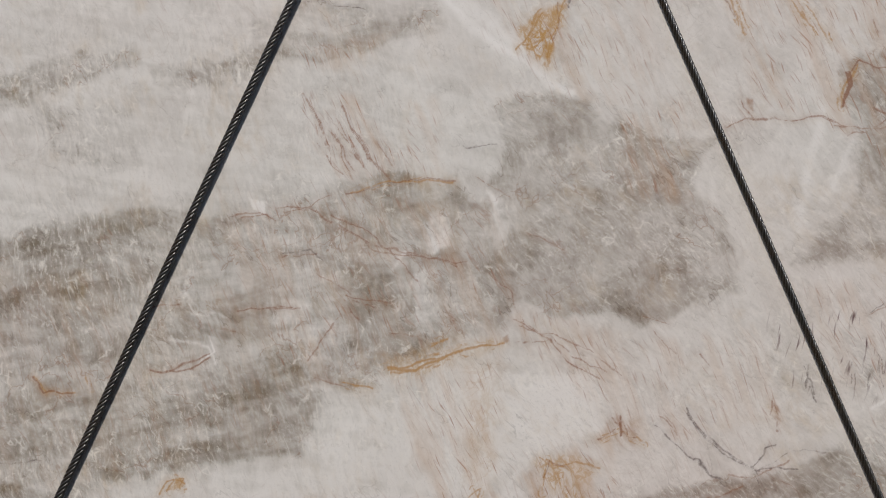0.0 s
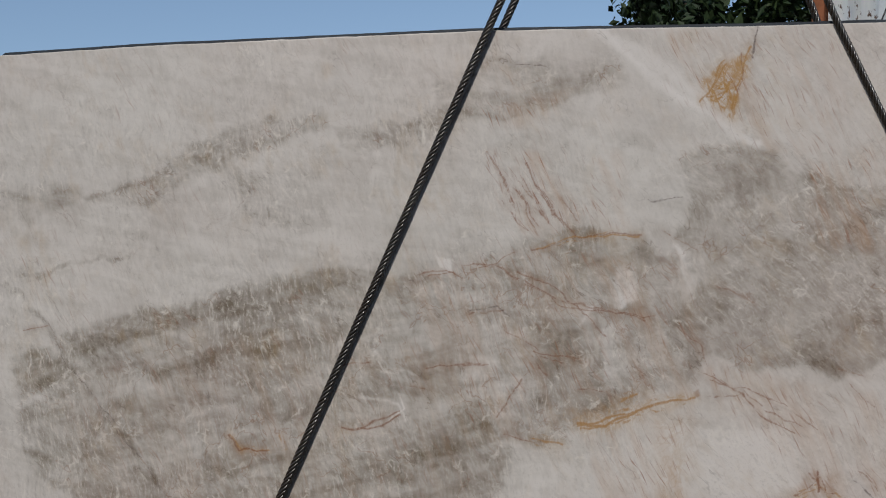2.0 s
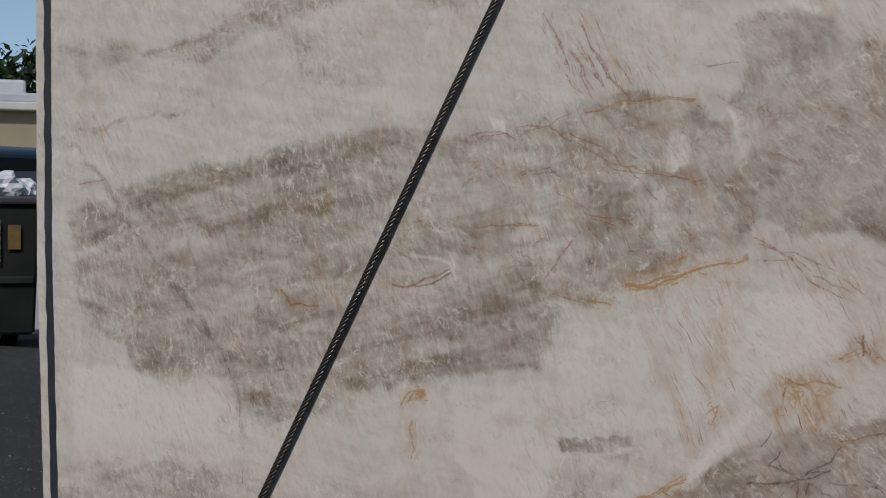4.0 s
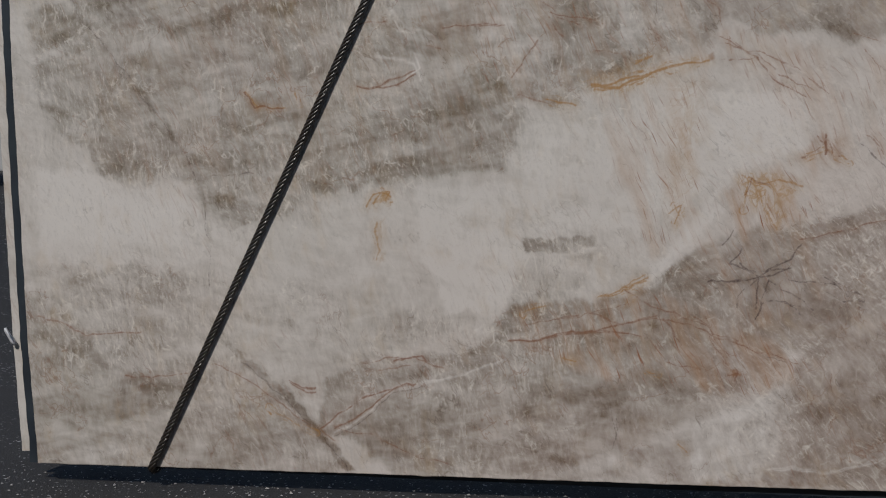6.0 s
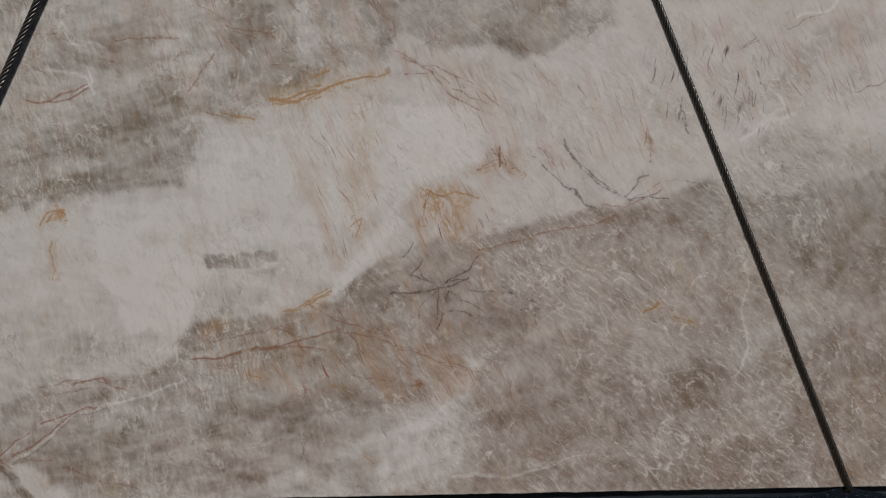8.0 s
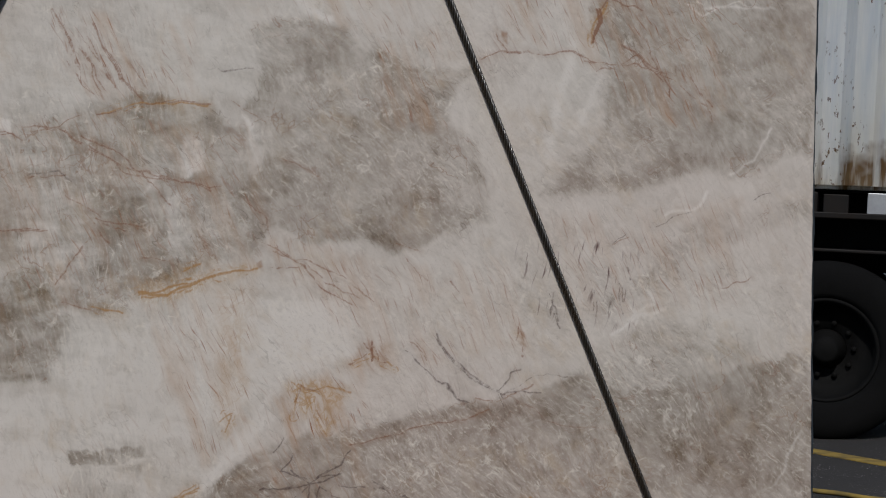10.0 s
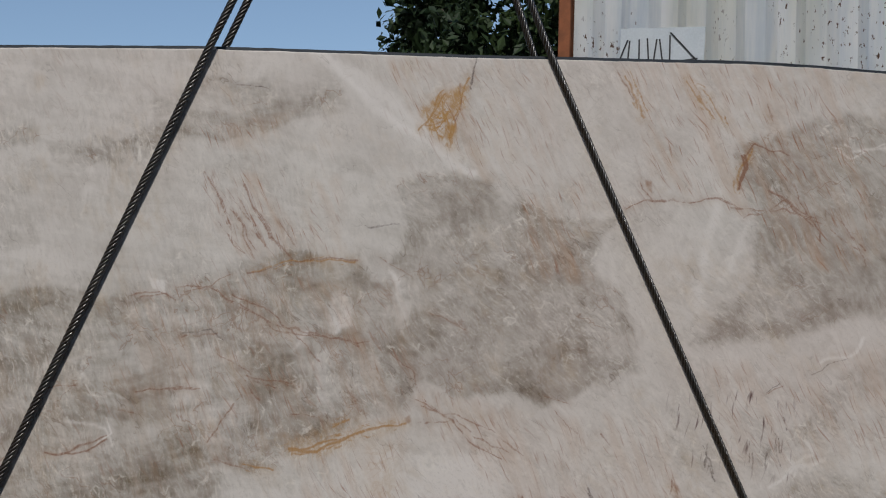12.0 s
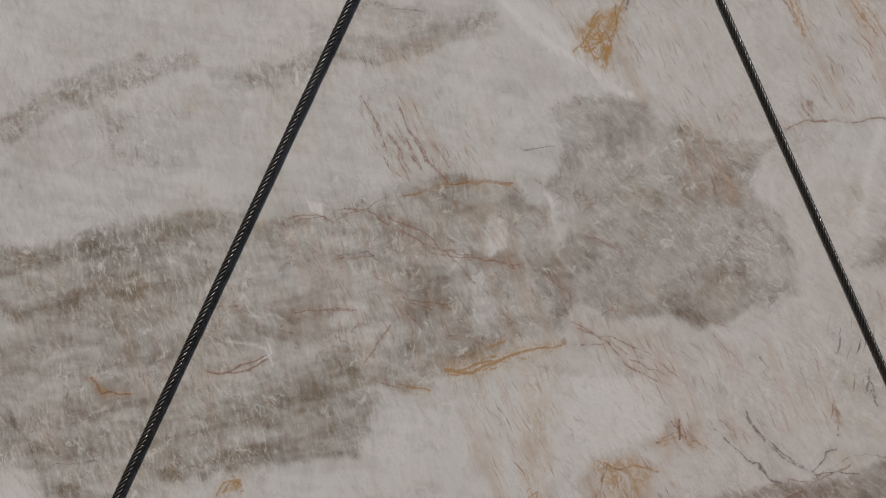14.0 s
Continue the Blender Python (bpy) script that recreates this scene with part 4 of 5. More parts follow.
vein("gold", 0.8, 0.005, [(0.335, 1.860), (0.307, 1.813), (0.355, 1.818)])
vein("gold", 0.7, 0.004, [(0.356, 1.887), (0.328, 1.853)])
vein("rust", 0.7, 0.004, [(0.494, 0.908), (0.533, 0.868), (0.560, 0.861)])
vein("rust", 0.8, 0.004, [(0.514, 0.915), (0.514, 0.881)])
vein("rust", 0.8, 0.004, [(0.879, 0.949), (0.871, 0.910)])
vein("dark", 0.7, 0.003, [(0.960, 1.021), (0.952, 0.968)])
vein("dark", 0.7, 0.003, [(1.065, 1.032), (1.057, 0.979)])
vein("dark", 0.7, 0.003, [(1.103, 1.005), (1.095, 0.966)])
vein("rust", 0.6, 0.003, [(0.580, 1.148), (0.633, 1.133)])
# finer seams, faults and stains
patch("grey", 0.26, 0.008, [(-1.500, 1.432), (-1.401, 1.335), (-1.341, 1.225), (-1.213, 1.063), (-1.079, 0.888), (-1.028, 0.760), (-1.010, 0.645), (-0.995, 0.648), (-1.014, 0.764), (-1.065, 0.896), (-1.200, 1.071), (-1.328, 1.233), (-1.389, 1.343), (-1.489, 1.442)])
patch("grey", 0.22, 0.006, [(-1.249, 1.093), (-1.091, 0.917), (-1.082, 0.925), (-1.240, 1.100)])
patch("grey", 0.26, 0.006, [(-1.127, 0.583), (-1.037, 0.465), (-0.933, 0.361), (-0.807, 0.258), (-0.798, 0.268), (-0.923, 0.370), (-1.027, 0.474), (-1.116, 0.591)])
patch("grey", 0.2, 0.006, [(-1.438, 1.430), (-1.353, 1.456), (-1.230, 1.481), (-1.233, 1.493), (-1.356, 1.467), (-1.442, 1.441)])
patch("grey", 0.24, 0.008, [(-1.472, 1.157), (-1.387, 1.192), (-1.296, 1.197), (-1.297, 1.215), (-1.392, 1.209), (-1.480, 1.173)])
patch("grey", 0.22, 0.006, [(-1.451, 1.442), (-1.296, 1.465), (-1.157, 1.488), (-1.159, 1.499), (-1.298, 1.476), (-1.454, 1.454)])
patch("grey", 0.2, 0.008, [(-1.513, 1.658), (-1.420, 1.675), (-1.279, 1.638), (-1.093, 1.672), (-1.096, 1.687), (-1.280, 1.653), (-1.419, 1.690), (-1.516, 1.672)])
# two broad faint fills, greyer over the lower left of the face
patch("grey", 0.15, 0.05, [(-1.493, 0.583), (-1.213, 0.586), (-0.986, 0.560), (-0.573, 0.508), (-0.317, 0.470), (-0.692, 0.277), (-0.752, 0.132), (-1.517, 0.106)])
patch("grey", 0.15, 0.04, [(-1.199, 0.324), (-0.967, 0.238), (-0.761, 0.325), (-0.725, 0.065), (-1.210, 0.061)])
patch("grey", 0.3, 0.01, [(-1.326, 1.279), (-1.142, 1.312), (-0.984, 1.358), (-0.984, 1.319), (-1.143, 1.280), (-1.319, 1.247)])
patch("grey", 0.26, 0.01, [(-1.220, 1.205), (-1.083, 1.224), (-0.829, 1.290), (-0.829, 1.259), (-1.076, 1.199), (-1.213, 1.173)])
patch("grey", 0.26, 0.01, [(-0.799, 1.292), (-0.624, 1.317), (-0.625, 1.286), (-0.800, 1.266)])
patch("grey", 0.26, 0.01, [(-0.745, 0.834), (-0.456, 0.876), (-0.216, 0.931), (-0.202, 0.903), (-0.456, 0.838), (-0.746, 0.796)])
patch("grey", 0.34, 0.007, [(-1.006, 0.769), (-0.857, 0.763), (-0.879, 0.701), (-0.992, 0.680)])
patch("grey", 0.22, 0.014, [(-1.279, 0.820), (-1.211, 0.776), (-1.088, 0.805), (-1.040, 0.791), (-1.020, 0.863), (-1.087, 0.928), (-1.286, 0.900)])
patch("grey", 0.24, 0.012, [(-0.145, 1.446), (-0.089, 1.486), (0.048, 1.504), (0.048, 1.483), (-0.062, 1.454)])
patch("white", 0.22, 0.018, [(-1.473, 0.849), (-1.287, 0.820), (-1.226, 0.761), (-1.104, 0.791), (-1.029, 0.733), (-1.015, 0.588), (-1.213, 0.572), (-1.462, 0.583)])
patch("white", 0.25, 0.02, [(-0.460, 0.785), (-0.211, 0.810), (-0.207, 0.644), (-0.245, 0.492), (-0.398, 0.479), (-0.451, 0.619)])
patch("white", 0.25, 0.03, [(-0.195, 0.878), (-0.029, 0.958), (0.230, 1.010), (0.461, 1.034), (0.474, 0.885), (0.297, 0.805), (0.077, 0.697), (-0.144, 0.672), (-0.199, 0.700)])
patch("white", 0.55, 0.02, [(0.362, 0.279), (0.439, 0.418), (0.476, 0.404), (0.411, 0.251), (0.386, 0.075), (0.208, 0.075), (0.223, 0.195)])
patch("white", 0.5, 0.014, [(0.060, 1.383), (0.114, 1.395), (0.126, 1.320), (0.072, 1.307)])
vein("white", 0.85, 0.014, [(0.057, 1.986), (0.149, 1.896), (0.266, 1.798), (0.419, 1.687)])
vein("white", 0.4, 0.01, [(0.283, 0.792), (0.186, 0.655), (0.144, 0.586)])
vein("white", 0.9, 0.004, [(-0.688, 0.170), (-0.602, 0.215), (-0.530, 0.285), (-0.445, 0.302), (-0.346, 0.321), (-0.262, 0.363)])
vein("white", 0.9, 0.0035, [(0.396, 0.103), (0.528, 0.104), (0.638, 0.130), (0.707, 0.151)])
vein("white", 0.7, 0.003, [(1.112, 0.634), (1.126, 0.566), (1.107, 0.497), (1.128, 0.414), (1.095, 0.345)])
vein("white", 0.6, 0.003, [(0.775, 0.389), (0.911, 0.346), (1.007, 0.360)])
vein("white", 0.9, 0.003, [(-0.515, 1.197), (-0.501, 1.166), (-0.464, 1.168)])
vein("white", 0.9, 0.003, [(-0.467, 1.114), (-0.454, 1.079), (-0.489, 1.059)])
vein("white", 0.8, 0.003, [(-0.551, 1.115), (-0.516, 1.098)])
vein("white", 0.9, 0.003, [(1.298, 1.734), (1.340, 1.700), (1.426, 1.743), (1.455, 1.722)])
vein("white", 0.8, 0.003, [(1.154, 0.987), (1.178, 0.963), (1.168, 0.945)])
vein("dark", 0.42, 0.003, [(-1.395, 1.346), (-1.343, 1.229), (-1.207, 1.067), (-1.072, 0.892), (-1.021, 0.762), (-1.003, 0.646), (-1.009, 0.502)])
vein("dark", 0.36, 0.003, [(-1.244, 1.096), (-1.087, 0.921)])
vein("dark", 0.3, 0.003, [(-1.005, 0.813), (-0.863, 0.831)])
vein("dark", 0.5, 0.003, [(-0.923, 0.341), (-0.826, 0.263), (-0.730, 0.177), (-0.649, 0.070)])
vein("dark", 0.35, 0.003, [(-0.688, 0.161), (-0.602, 0.205), (-0.530, 0.274), (-0.445, 0.291)])
vein("dark", 0.4, 0.003, [(0.015, 0.252), (0.022, 0.168)])
vein("gold", 0.95, 0.004, [(0.418, 1.926), (0.391, 1.859), (0.377, 1.819), (0.370, 1.758)])
vein("gold", 0.9, 0.004, [(0.360, 1.877), (0.323, 1.836), (0.292, 1.799)])
vein("gold", 0.8, 0.003, [(0.335, 1.849), (0.360, 1.820), (0.387, 1.832)])
vein("rust", 0.75, 0.003, [(-0.224, 1.706), (-0.170, 1.594)])
vein("rust", 0.75, 0.003, [(-0.139, 1.676), (-0.068, 1.536)])
vein("rust", 0.75, 0.003, [(-0.108, 1.620), (-0.058, 1.532)])
vein("rust", 0.75, 0.003, [(-0.198, 1.581), (-0.137, 1.504)])
vein("rust", 0.75, 0.003, [(-0.172, 1.649), (-0.089, 1.527)])
vein("rust", 0.75, 0.003, [(-0.088, 1.568), (-0.021, 1.490)])
vein("rust", 0.75, 0.003, [(-0.156, 1.600), (-0.109, 1.517)])
vein("rust", 0.75, 0.003, [(-0.131, 1.456), (-0.021, 1.484), (0.041, 1.492), (0.136, 1.480)])
vein("rust", 0.8, 0.003, [(-0.401, 1.414), (-0.339, 1.419), (-0.298, 1.391)])
vein("rust", 0.7, 0.003, [(-0.311, 1.432), (-0.221, 1.421), (-0.146, 1.387), (-0.065, 1.324), (0.072, 1.294), (0.167, 1.285)])
vein("dark", 0.6, 0.003, [(-0.285, 1.315), (-0.223, 1.321), (-0.182, 1.299)])
vein("rust", 0.8, 0.003, [(-0.114, 1.202), (-0.067, 1.181)])
vein("rust", 0.75, 0.003, [(-0.397, 1.185), (-0.259, 1.188)])
vein("gold", 0.95, 0.004, [(-0.038, 1.031), (0.040, 1.040), (0.121, 1.060), (0.244, 1.093)])
vein("gold", 0.9, 0.004, [(-0.029, 1.025), (0.067, 1.027), (0.089, 1.043)])
vein("gold", 0.9, 0.003, [(0.074, 1.088), (0.106, 1.103)])
vein("rust", 0.9, 0.003, [(-0.614, 1.041), (-0.565, 1.040), (-0.468, 1.073)])
vein("gold", 0.9, 0.003, [(-0.901, 1.028), (-0.871, 0.989), (-0.803, 0.989)])
vein("gold", 0.6, 0.003, [(-0.768, 1.030), (-0.761, 1.002)])
vein("rust", 0.75, 0.003, [(0.285, 1.127), (0.379, 1.105), (0.471, 1.057), (0.523, 1.009)])
vein("rust", 0.65, 0.003, [(0.312, 1.133), (0.405, 1.068)])
vein("rust", 0.8, 0.003, [(0.833, 1.614), (0.912, 1.605), (1.012, 1.613), (1.070, 1.587)])
vein("rust", 0.7, 0.004, [(0.821, 1.655), (0.853, 1.617)])
vein("gold", 0.7, 0.004, [(1.101, 1.741), (1.069, 1.688), (1.059, 1.645)])
vein("dark", 0.8, 0.003, [(0.674, 0.927), (0.693, 0.893), (0.731, 0.853), (0.796, 0.799), (0.835, 0.783), (0.926, 0.784)])
vein("dark", 0.7, 0.003, [(0.822, 0.785), (0.840, 0.746)])
vein("dark", 0.6, 0.003, [(0.158, 1.562), (0.240, 1.566)])
vein("dark", 0.9, 0.003, [(0.247, 0.562), (0.316, 0.567), (0.364, 0.571), (0.405, 0.574), (0.439, 0.598)])
vein("dark", 0.9, 0.003, [(0.320, 0.609), (0.364, 0.571), (0.357, 0.502)])
vein("dark", 0.8, 0.003, [(0.363, 0.480), (0.372, 0.509), (0.429, 0.515), (0.466, 0.485)])
vein("dark", 0.8, 0.003, [(0.521, 0.577), (0.576, 0.535), (0.610, 0.521), (0.562, 0.515), (0.521, 0.542)])
vein("dark", 0.8, 0.003, [(0.677, 0.917), (0.711, 0.862), (0.766, 0.814), (0.826, 0.793), (0.840, 0.766)])
vein("dark", 0.7, 0.003, [(0.826, 0.793), (0.853, 0.834), (0.880, 0.840)])
vein("rust", 0.7, 0.003, [(0.766, 0.767), (0.820, 0.759), (0.907, 0.799)])
vein("rust", 0.95, 0.005, [(-0.226, 0.405), (-0.121, 0.421), (0.032, 0.451)])
vein("rust", 0.7, 0.003, [(-0.037, 0.477), (0.046, 0.455), (0.129, 0.483)])
vein("rust", 0.8, 0.003, [(-0.605, 0.347), (-0.471, 0.360), (-0.395, 0.338)])
vein("rust", 0.6, 0.003, [(-0.599, 0.323), (-0.486, 0.339)])
vein("rust", 0.8, 0.005, [(-0.797, 0.291), (-0.734, 0.266)])
vein("rust", 0.7, 0.003, [(-0.688, 0.184), (-0.576, 0.155), (-0.478, 0.119), (-0.394, 0.095)])
vein("gold", 0.7, 0.003, [(-0.856, 0.227), (-0.787, 0.191), (-0.731, 0.163)])
vein("gold", 0.9, 0.004, [(0.331, 0.771), (0.345, 0.811), (0.395, 0.784)])
vein("gold", 0.8, 0.003, [(0.379, 0.770), (0.385, 0.722), (0.405, 0.688)])
vein("gold", 0.7, 0.003, [(0.474, 0.865), (0.528, 0.878), (0.569, 0.843)])
vein("gold", 0.8, 0.004, [(0.152, 0.724), (0.187, 0.744), (0.173, 0.703)])
vein("gold", 0.8, 0.004, [(-0.015, 0.518), (0.047, 0.539), (0.100, 0.559)])
vein("gold", 0.9, 0.004, [(-0.593, 0.737), (-0.572, 0.769), (-0.532, 0.777), (-0.544, 0.751)])
vein("rust", 0.7, 0.003, [(0.658, 0.472), (0.679, 0.428)])
vein("rust", 0.6, 0.003, [(0.535, 0.341), (0.542, 0.295)])
vein("rust", 0.9, 0.005, [(0.294, 0.332), (0.321, 0.342), (0.314, 0.321)])
vein("rust", 0.75, 0.003, [(1.197, 1.643), (1.225, 1.559), (1.252, 1.504)])
vein("rust", 0.75, 0.003, [(1.323, 1.518), (1.358, 1.448)])
vein("rust", 0.7, 0.003, [(1.042, 1.586), (1.169, 1.587), (1.239, 1.559)])
vein("gold", 0.8, 0.004, [(1.088, 1.726), (1.064, 1.684), (1.057, 1.635)])
vein("gold", 0.6, 0.003, [(0.808, 1.931), (0.829, 1.827)])
vein("gold", 0.7, 0.003, [(0.975, 1.867), (1.002, 1.806)])
vein("gold", 0.8, 0.003, [(1.489, 1.870), (1.492, 1.834)])
vein("rust", 0.7, 0.003, [(0.877, 0.942), (0.892, 0.901), (0.883, 0.871)])
vein("rust", 0.6, 0.003, [(1.380, 1.030), (1.459, 1.059)])
vein("rust", 0.6, 0.003, [(1.107, 1.147), (1.144, 1.165)])
vein("dark", 0.7, 0.003, [(1.120, 1.055), (1.134, 1.007)])
vein("dark", 0.7, 0.003, [(0.960, 0.975), (0.980, 0.934)])
vein("dark", 0.7, 0.003, [(1.071, 1.008), (1.064, 0.964)])
vein("dark", 0.7, 0.003, [(1.149, 1.089), (1.151, 1.055)])
vein("rust", 0.75, 0.003, [(0.143, 0.476), (0.184, 0.406)])
vein("rust", 0.75, 0.003, [(0.046, 0.434), (0.101, 0.420)])
vein("rust", 0.75, 0.003, [(-0.038, 0.435), (0.032, 0.437)])
vein("rust", 0.75, 0.003, [(0.253, 0.433), (0.294, 0.363)])
vein("rust", 0.75, 0.003, [(0.156, 0.364), (0.225, 0.343)])
vein("rust", 0.75, 0.003, [(-0.148, 0.456), (-0.065, 0.477)])
vein("rust", 0.75, 0.003, [(0.212, 0.475), (0.267, 0.440)])
vein("gold", 0.7, 0.004, [(-0.203, 0.478), (-0.147, 0.498)])
vein("gold", 0.7, 0.004, [(-0.108, 0.365), (-0.074, 0.358)])
vein("gold", 0.7, 0.004, [(0.033, 0.532), (0.096, 0.573)])
vein("gold", 0.7, 0.004, [(0.181, 0.160), (0.202, 0.139)])
vein("gold", 0.7, 0.004, [(0.100, 0.343), (0.134, 0.329)])
vein("rust", 0.6, 0.003, [(0.704, 1.058), (0.731, 1.031)])
vein("rust", 0.6, 0.003, [(0.272, 1.090), (0.353, 1.096)])
vein("rust", 0.6, 0.003, [(0.407, 1.061), (0.502, 1.013)])
vein("rust", 0.6, 0.003, [(0.596, 1.113), (0.650, 1.059)])
vein("rust", 0.7, 0.003, [(-1.450, 1.304), (-1.388, 1.317)])
vein("rust", 0.7, 0.003, [(-0.625, 1.194), (-0.539, 1.197)])
vein("rust", 0.7, 0.003, [(-0.200, 1.263), (-0.118, 1.220)])
vein("rust", 0.7, 0.003, [(-0.138, 1.206), (-0.104, 1.151)])
vein("rust", 0.7, 0.003, [(-0.063, 1.198), (-0.036, 1.184)])
vein("rust", 0.7, 0.003, [(-0.440, 1.135), (-0.397, 1.125)])

west = np.clip(0.75 - 0.9 * FX, 0.25, 1.0)
MASKS["grey"] = MASKS["grey"] * (1 + west * 1.3 * (BAND - 0.5)) * (0.75 + 0.5 * STREAK) * 1.12
MASKS["grey"] = np.clip(MASKS["grey"] + 0.32 * (MOTTLE - 0.42) + 0.16 * west * (BAND - 0.5), 0, 1)
MASKS["crystal"] = np.clip(MASKS["grey"] * 1.9 + 0.42, 0, 1) * np.clip(fractal(FX, FZ, 0.2, 51, 3) * 2 - 0.4, 0, 1)
MASKS["warm"] = np.clip((fractal(FX, FZ, 0.4, 52, 3) - 0.40) * 1.2 + 0.30 * np.clip(FX + 0.2, 0, 1) + 0.8 * np.clip(1.0 - FZ, 0, 1) * np.clip(FX + 1.3, 0, 1), 0, 1)


def slab_outline(step=0.02, grow=(0, 0, 0), seed=7, uneven=0.002):
    """Points round the slab: left and right growth, top growth."""
    zs = np.arange(FOOT, 2.03, step)
    ring = [(slab_left(z) - grow[0], z) for z in zs]
    ring += [(x, slab_top(x) + grow[1]) for x in np.arange(-1.51, 1.62, step)]
    ring += [(slab_right(z) + grow[2], z) for z in zs[::-1] if z < 1.88]
    ring += [(x, FOOT) for x in np.arange(1.59, -1.48, -step)]
    rough = np.random.RandomState(seed).rand(len(ring), 2)
    return [(x + uneven * (a - 0.5), z + 0.3 * uneven * (b - 0.5)) for (x, z), (a, b) in zip(ring, rough)]


def plate(ring, y0, y1):
    """A plate of the given outline between two depths."""
    bm = bmesh.new()
    front = [bm.verts.new((x, y0, z)) for x, z in ring]
    back = [bm.verts.new((x, y1, z)) for x, z in ring]
    bm.faces.new(front)
    bm.faces.new(back[::-1])
    for i in range(len(ring)):
        j = (i + 1) % len(ring)
        bm.faces.new((front[j], front[i], back[i], back[j]))
    bmesh.ops.recalc_face_normals(bm, faces=bm.faces)
    return bm


def face_mesh():
    """The polished front with its sawn sides, as one body."""
    count = COLS * ROWS_UP
    idx = np.arange(count).reshape(ROWS_UP, COLS)
    ring = np.concatenate([idx[0, :-1], idx[:-1, -1], idx[-1, :0:-1], idx[:0:-1, 0]])
    co = np.stack([FX.ravel(), np.zeros(count), FZ.ravel()], 1)
    rear = co[ring] + (0, 0.02, 0)
    quads = np.stack([idx[:-1, :-1], idx[:-1, 1:], idx[1:, 1:], idx[1:, :-1]], -1).reshape(-1, 4)
    nxt = np.roll(np.arange(len(ring)), -1)
    sides = np.stack([ring[nxt], ring, count + np.arange(len(ring)), count + nxt], 1)
    faces = np.concatenate([quads, sides])
    mesh = bpy.data.meshes.new("face")
    mesh.vertices.add(count + len(ring))
    mesh.vertices.foreach_set("co", np.concatenate([co, rear]).astype(np.float32).ravel())
    mesh.loops.add(faces.size)
    mesh.loops.foreach_set("vertex_index", faces.astype(np.int32).ravel())
    mesh.polygons.add(len(faces))
    mesh.polygons.foreach_set("loop_start", np.arange(0, faces.size, 4, dtype=np.int32))
    mesh.update(calc_edges=True)
    slots = np.zeros(len(faces), np.int32)
    slots[len(quads):] = 1
    mesh.polygons.foreach_set("material_index", slots)
    for name, values in MASKS.items():
        layer = mesh.attributes.new(name, "FLOAT", "POINT")
        layer.data.foreach_set("value", np.concatenate([values.ravel(), np.zeros(len(ring))]).astype(np.float32))
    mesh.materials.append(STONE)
    mesh.materials.append(RAW)
    mesh.validate()
    return mesh


slab = group_at("stone_slab", pose(0, 0, 0), "pale grey polished quartzite slab with rust veins, hung in wire ropes", "stone slab")
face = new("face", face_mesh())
face.parent = slab
# dark backing reaches below the foot, further towards the right
hang = lambda x: 0.004 + 0.0085 * (x + 1.5) * min(1.0, abs(x - 1.375) / 0.12)
ring_one = [(x, z - hang(x) if z < FOOT + 0.003 else z) for x, z in slab_outline(0.03, (0.031, 0.012, 0.011), 7, 0.004)]
part("backing", plate(ring_one, 0.0205, 0.0260), RESIN, slab, "dark resin mesh backing")

behind = group_at("stone_slab", pose(0, 0, 0), "second pale quartzite slab hung close behind the first", "stone slab")
ring_two = [(x - (0.063 if x < 0 else 0.03), z + (0.022 if z < 1 else -0.036)) for x, z in slab_outline(0.03, (0, 0, 0), 9)]
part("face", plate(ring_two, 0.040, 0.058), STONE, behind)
part("backing", plate([(x * 0.999, z) for x, z in ring_two], 0.0585, 0.062), RESIN, behind, "dark resin mesh backing")


curl = [(-1.560 - 0.020 * math.sin(k * 0.30), 0.030 - 0.002 * k, 0.372 + 0.042 * math.sin(k * 0.26)) for k in range(11)]
part("torn_film", tube(curl, [0.007 - 0.0005 * k for k in range(11)], 6), BAG, behind, "torn scrap of white plastic film")


# ---- wire ropes ----
def rope_path(foot_x, top_x, apex, r):
    """Up the front, over to the hook point, down the back, and under both slabs."""
    top = float(slab_top(top_x))
    turn = [(foot_x, -r, FOOT), (foot_x, -0.004, FOOT - 0.006), (foot_x, 0.01, FOOT - r - 0.001), (foot_x, 0.055, FOOT - r - 0.001), (foot_x, 0.068, FOOT - 0.004)]
    back_x = top_x + (0.016 if top_x < 0 else -0.03)
    keys = [(apex[0], apex[1] - 0.01, apex[2]), (top_x, -r - 0.001, top), *turn, (foot_x, 0.071, FOOT + 0.03), (back_x, 0.073, top), (apex[0] + 0.02, apex[1] + 0.012, apex[2])]
    pts = []
    for a, b in zip(keys, keys[1:]):
        a, b = Vector(a), Vector(b)
        n = max(1, int((b - a).length / 0.008))
        pts += [a.lerp(b, k / n) for k in range(n)]
    return pts + [Vector(keys[-1])]


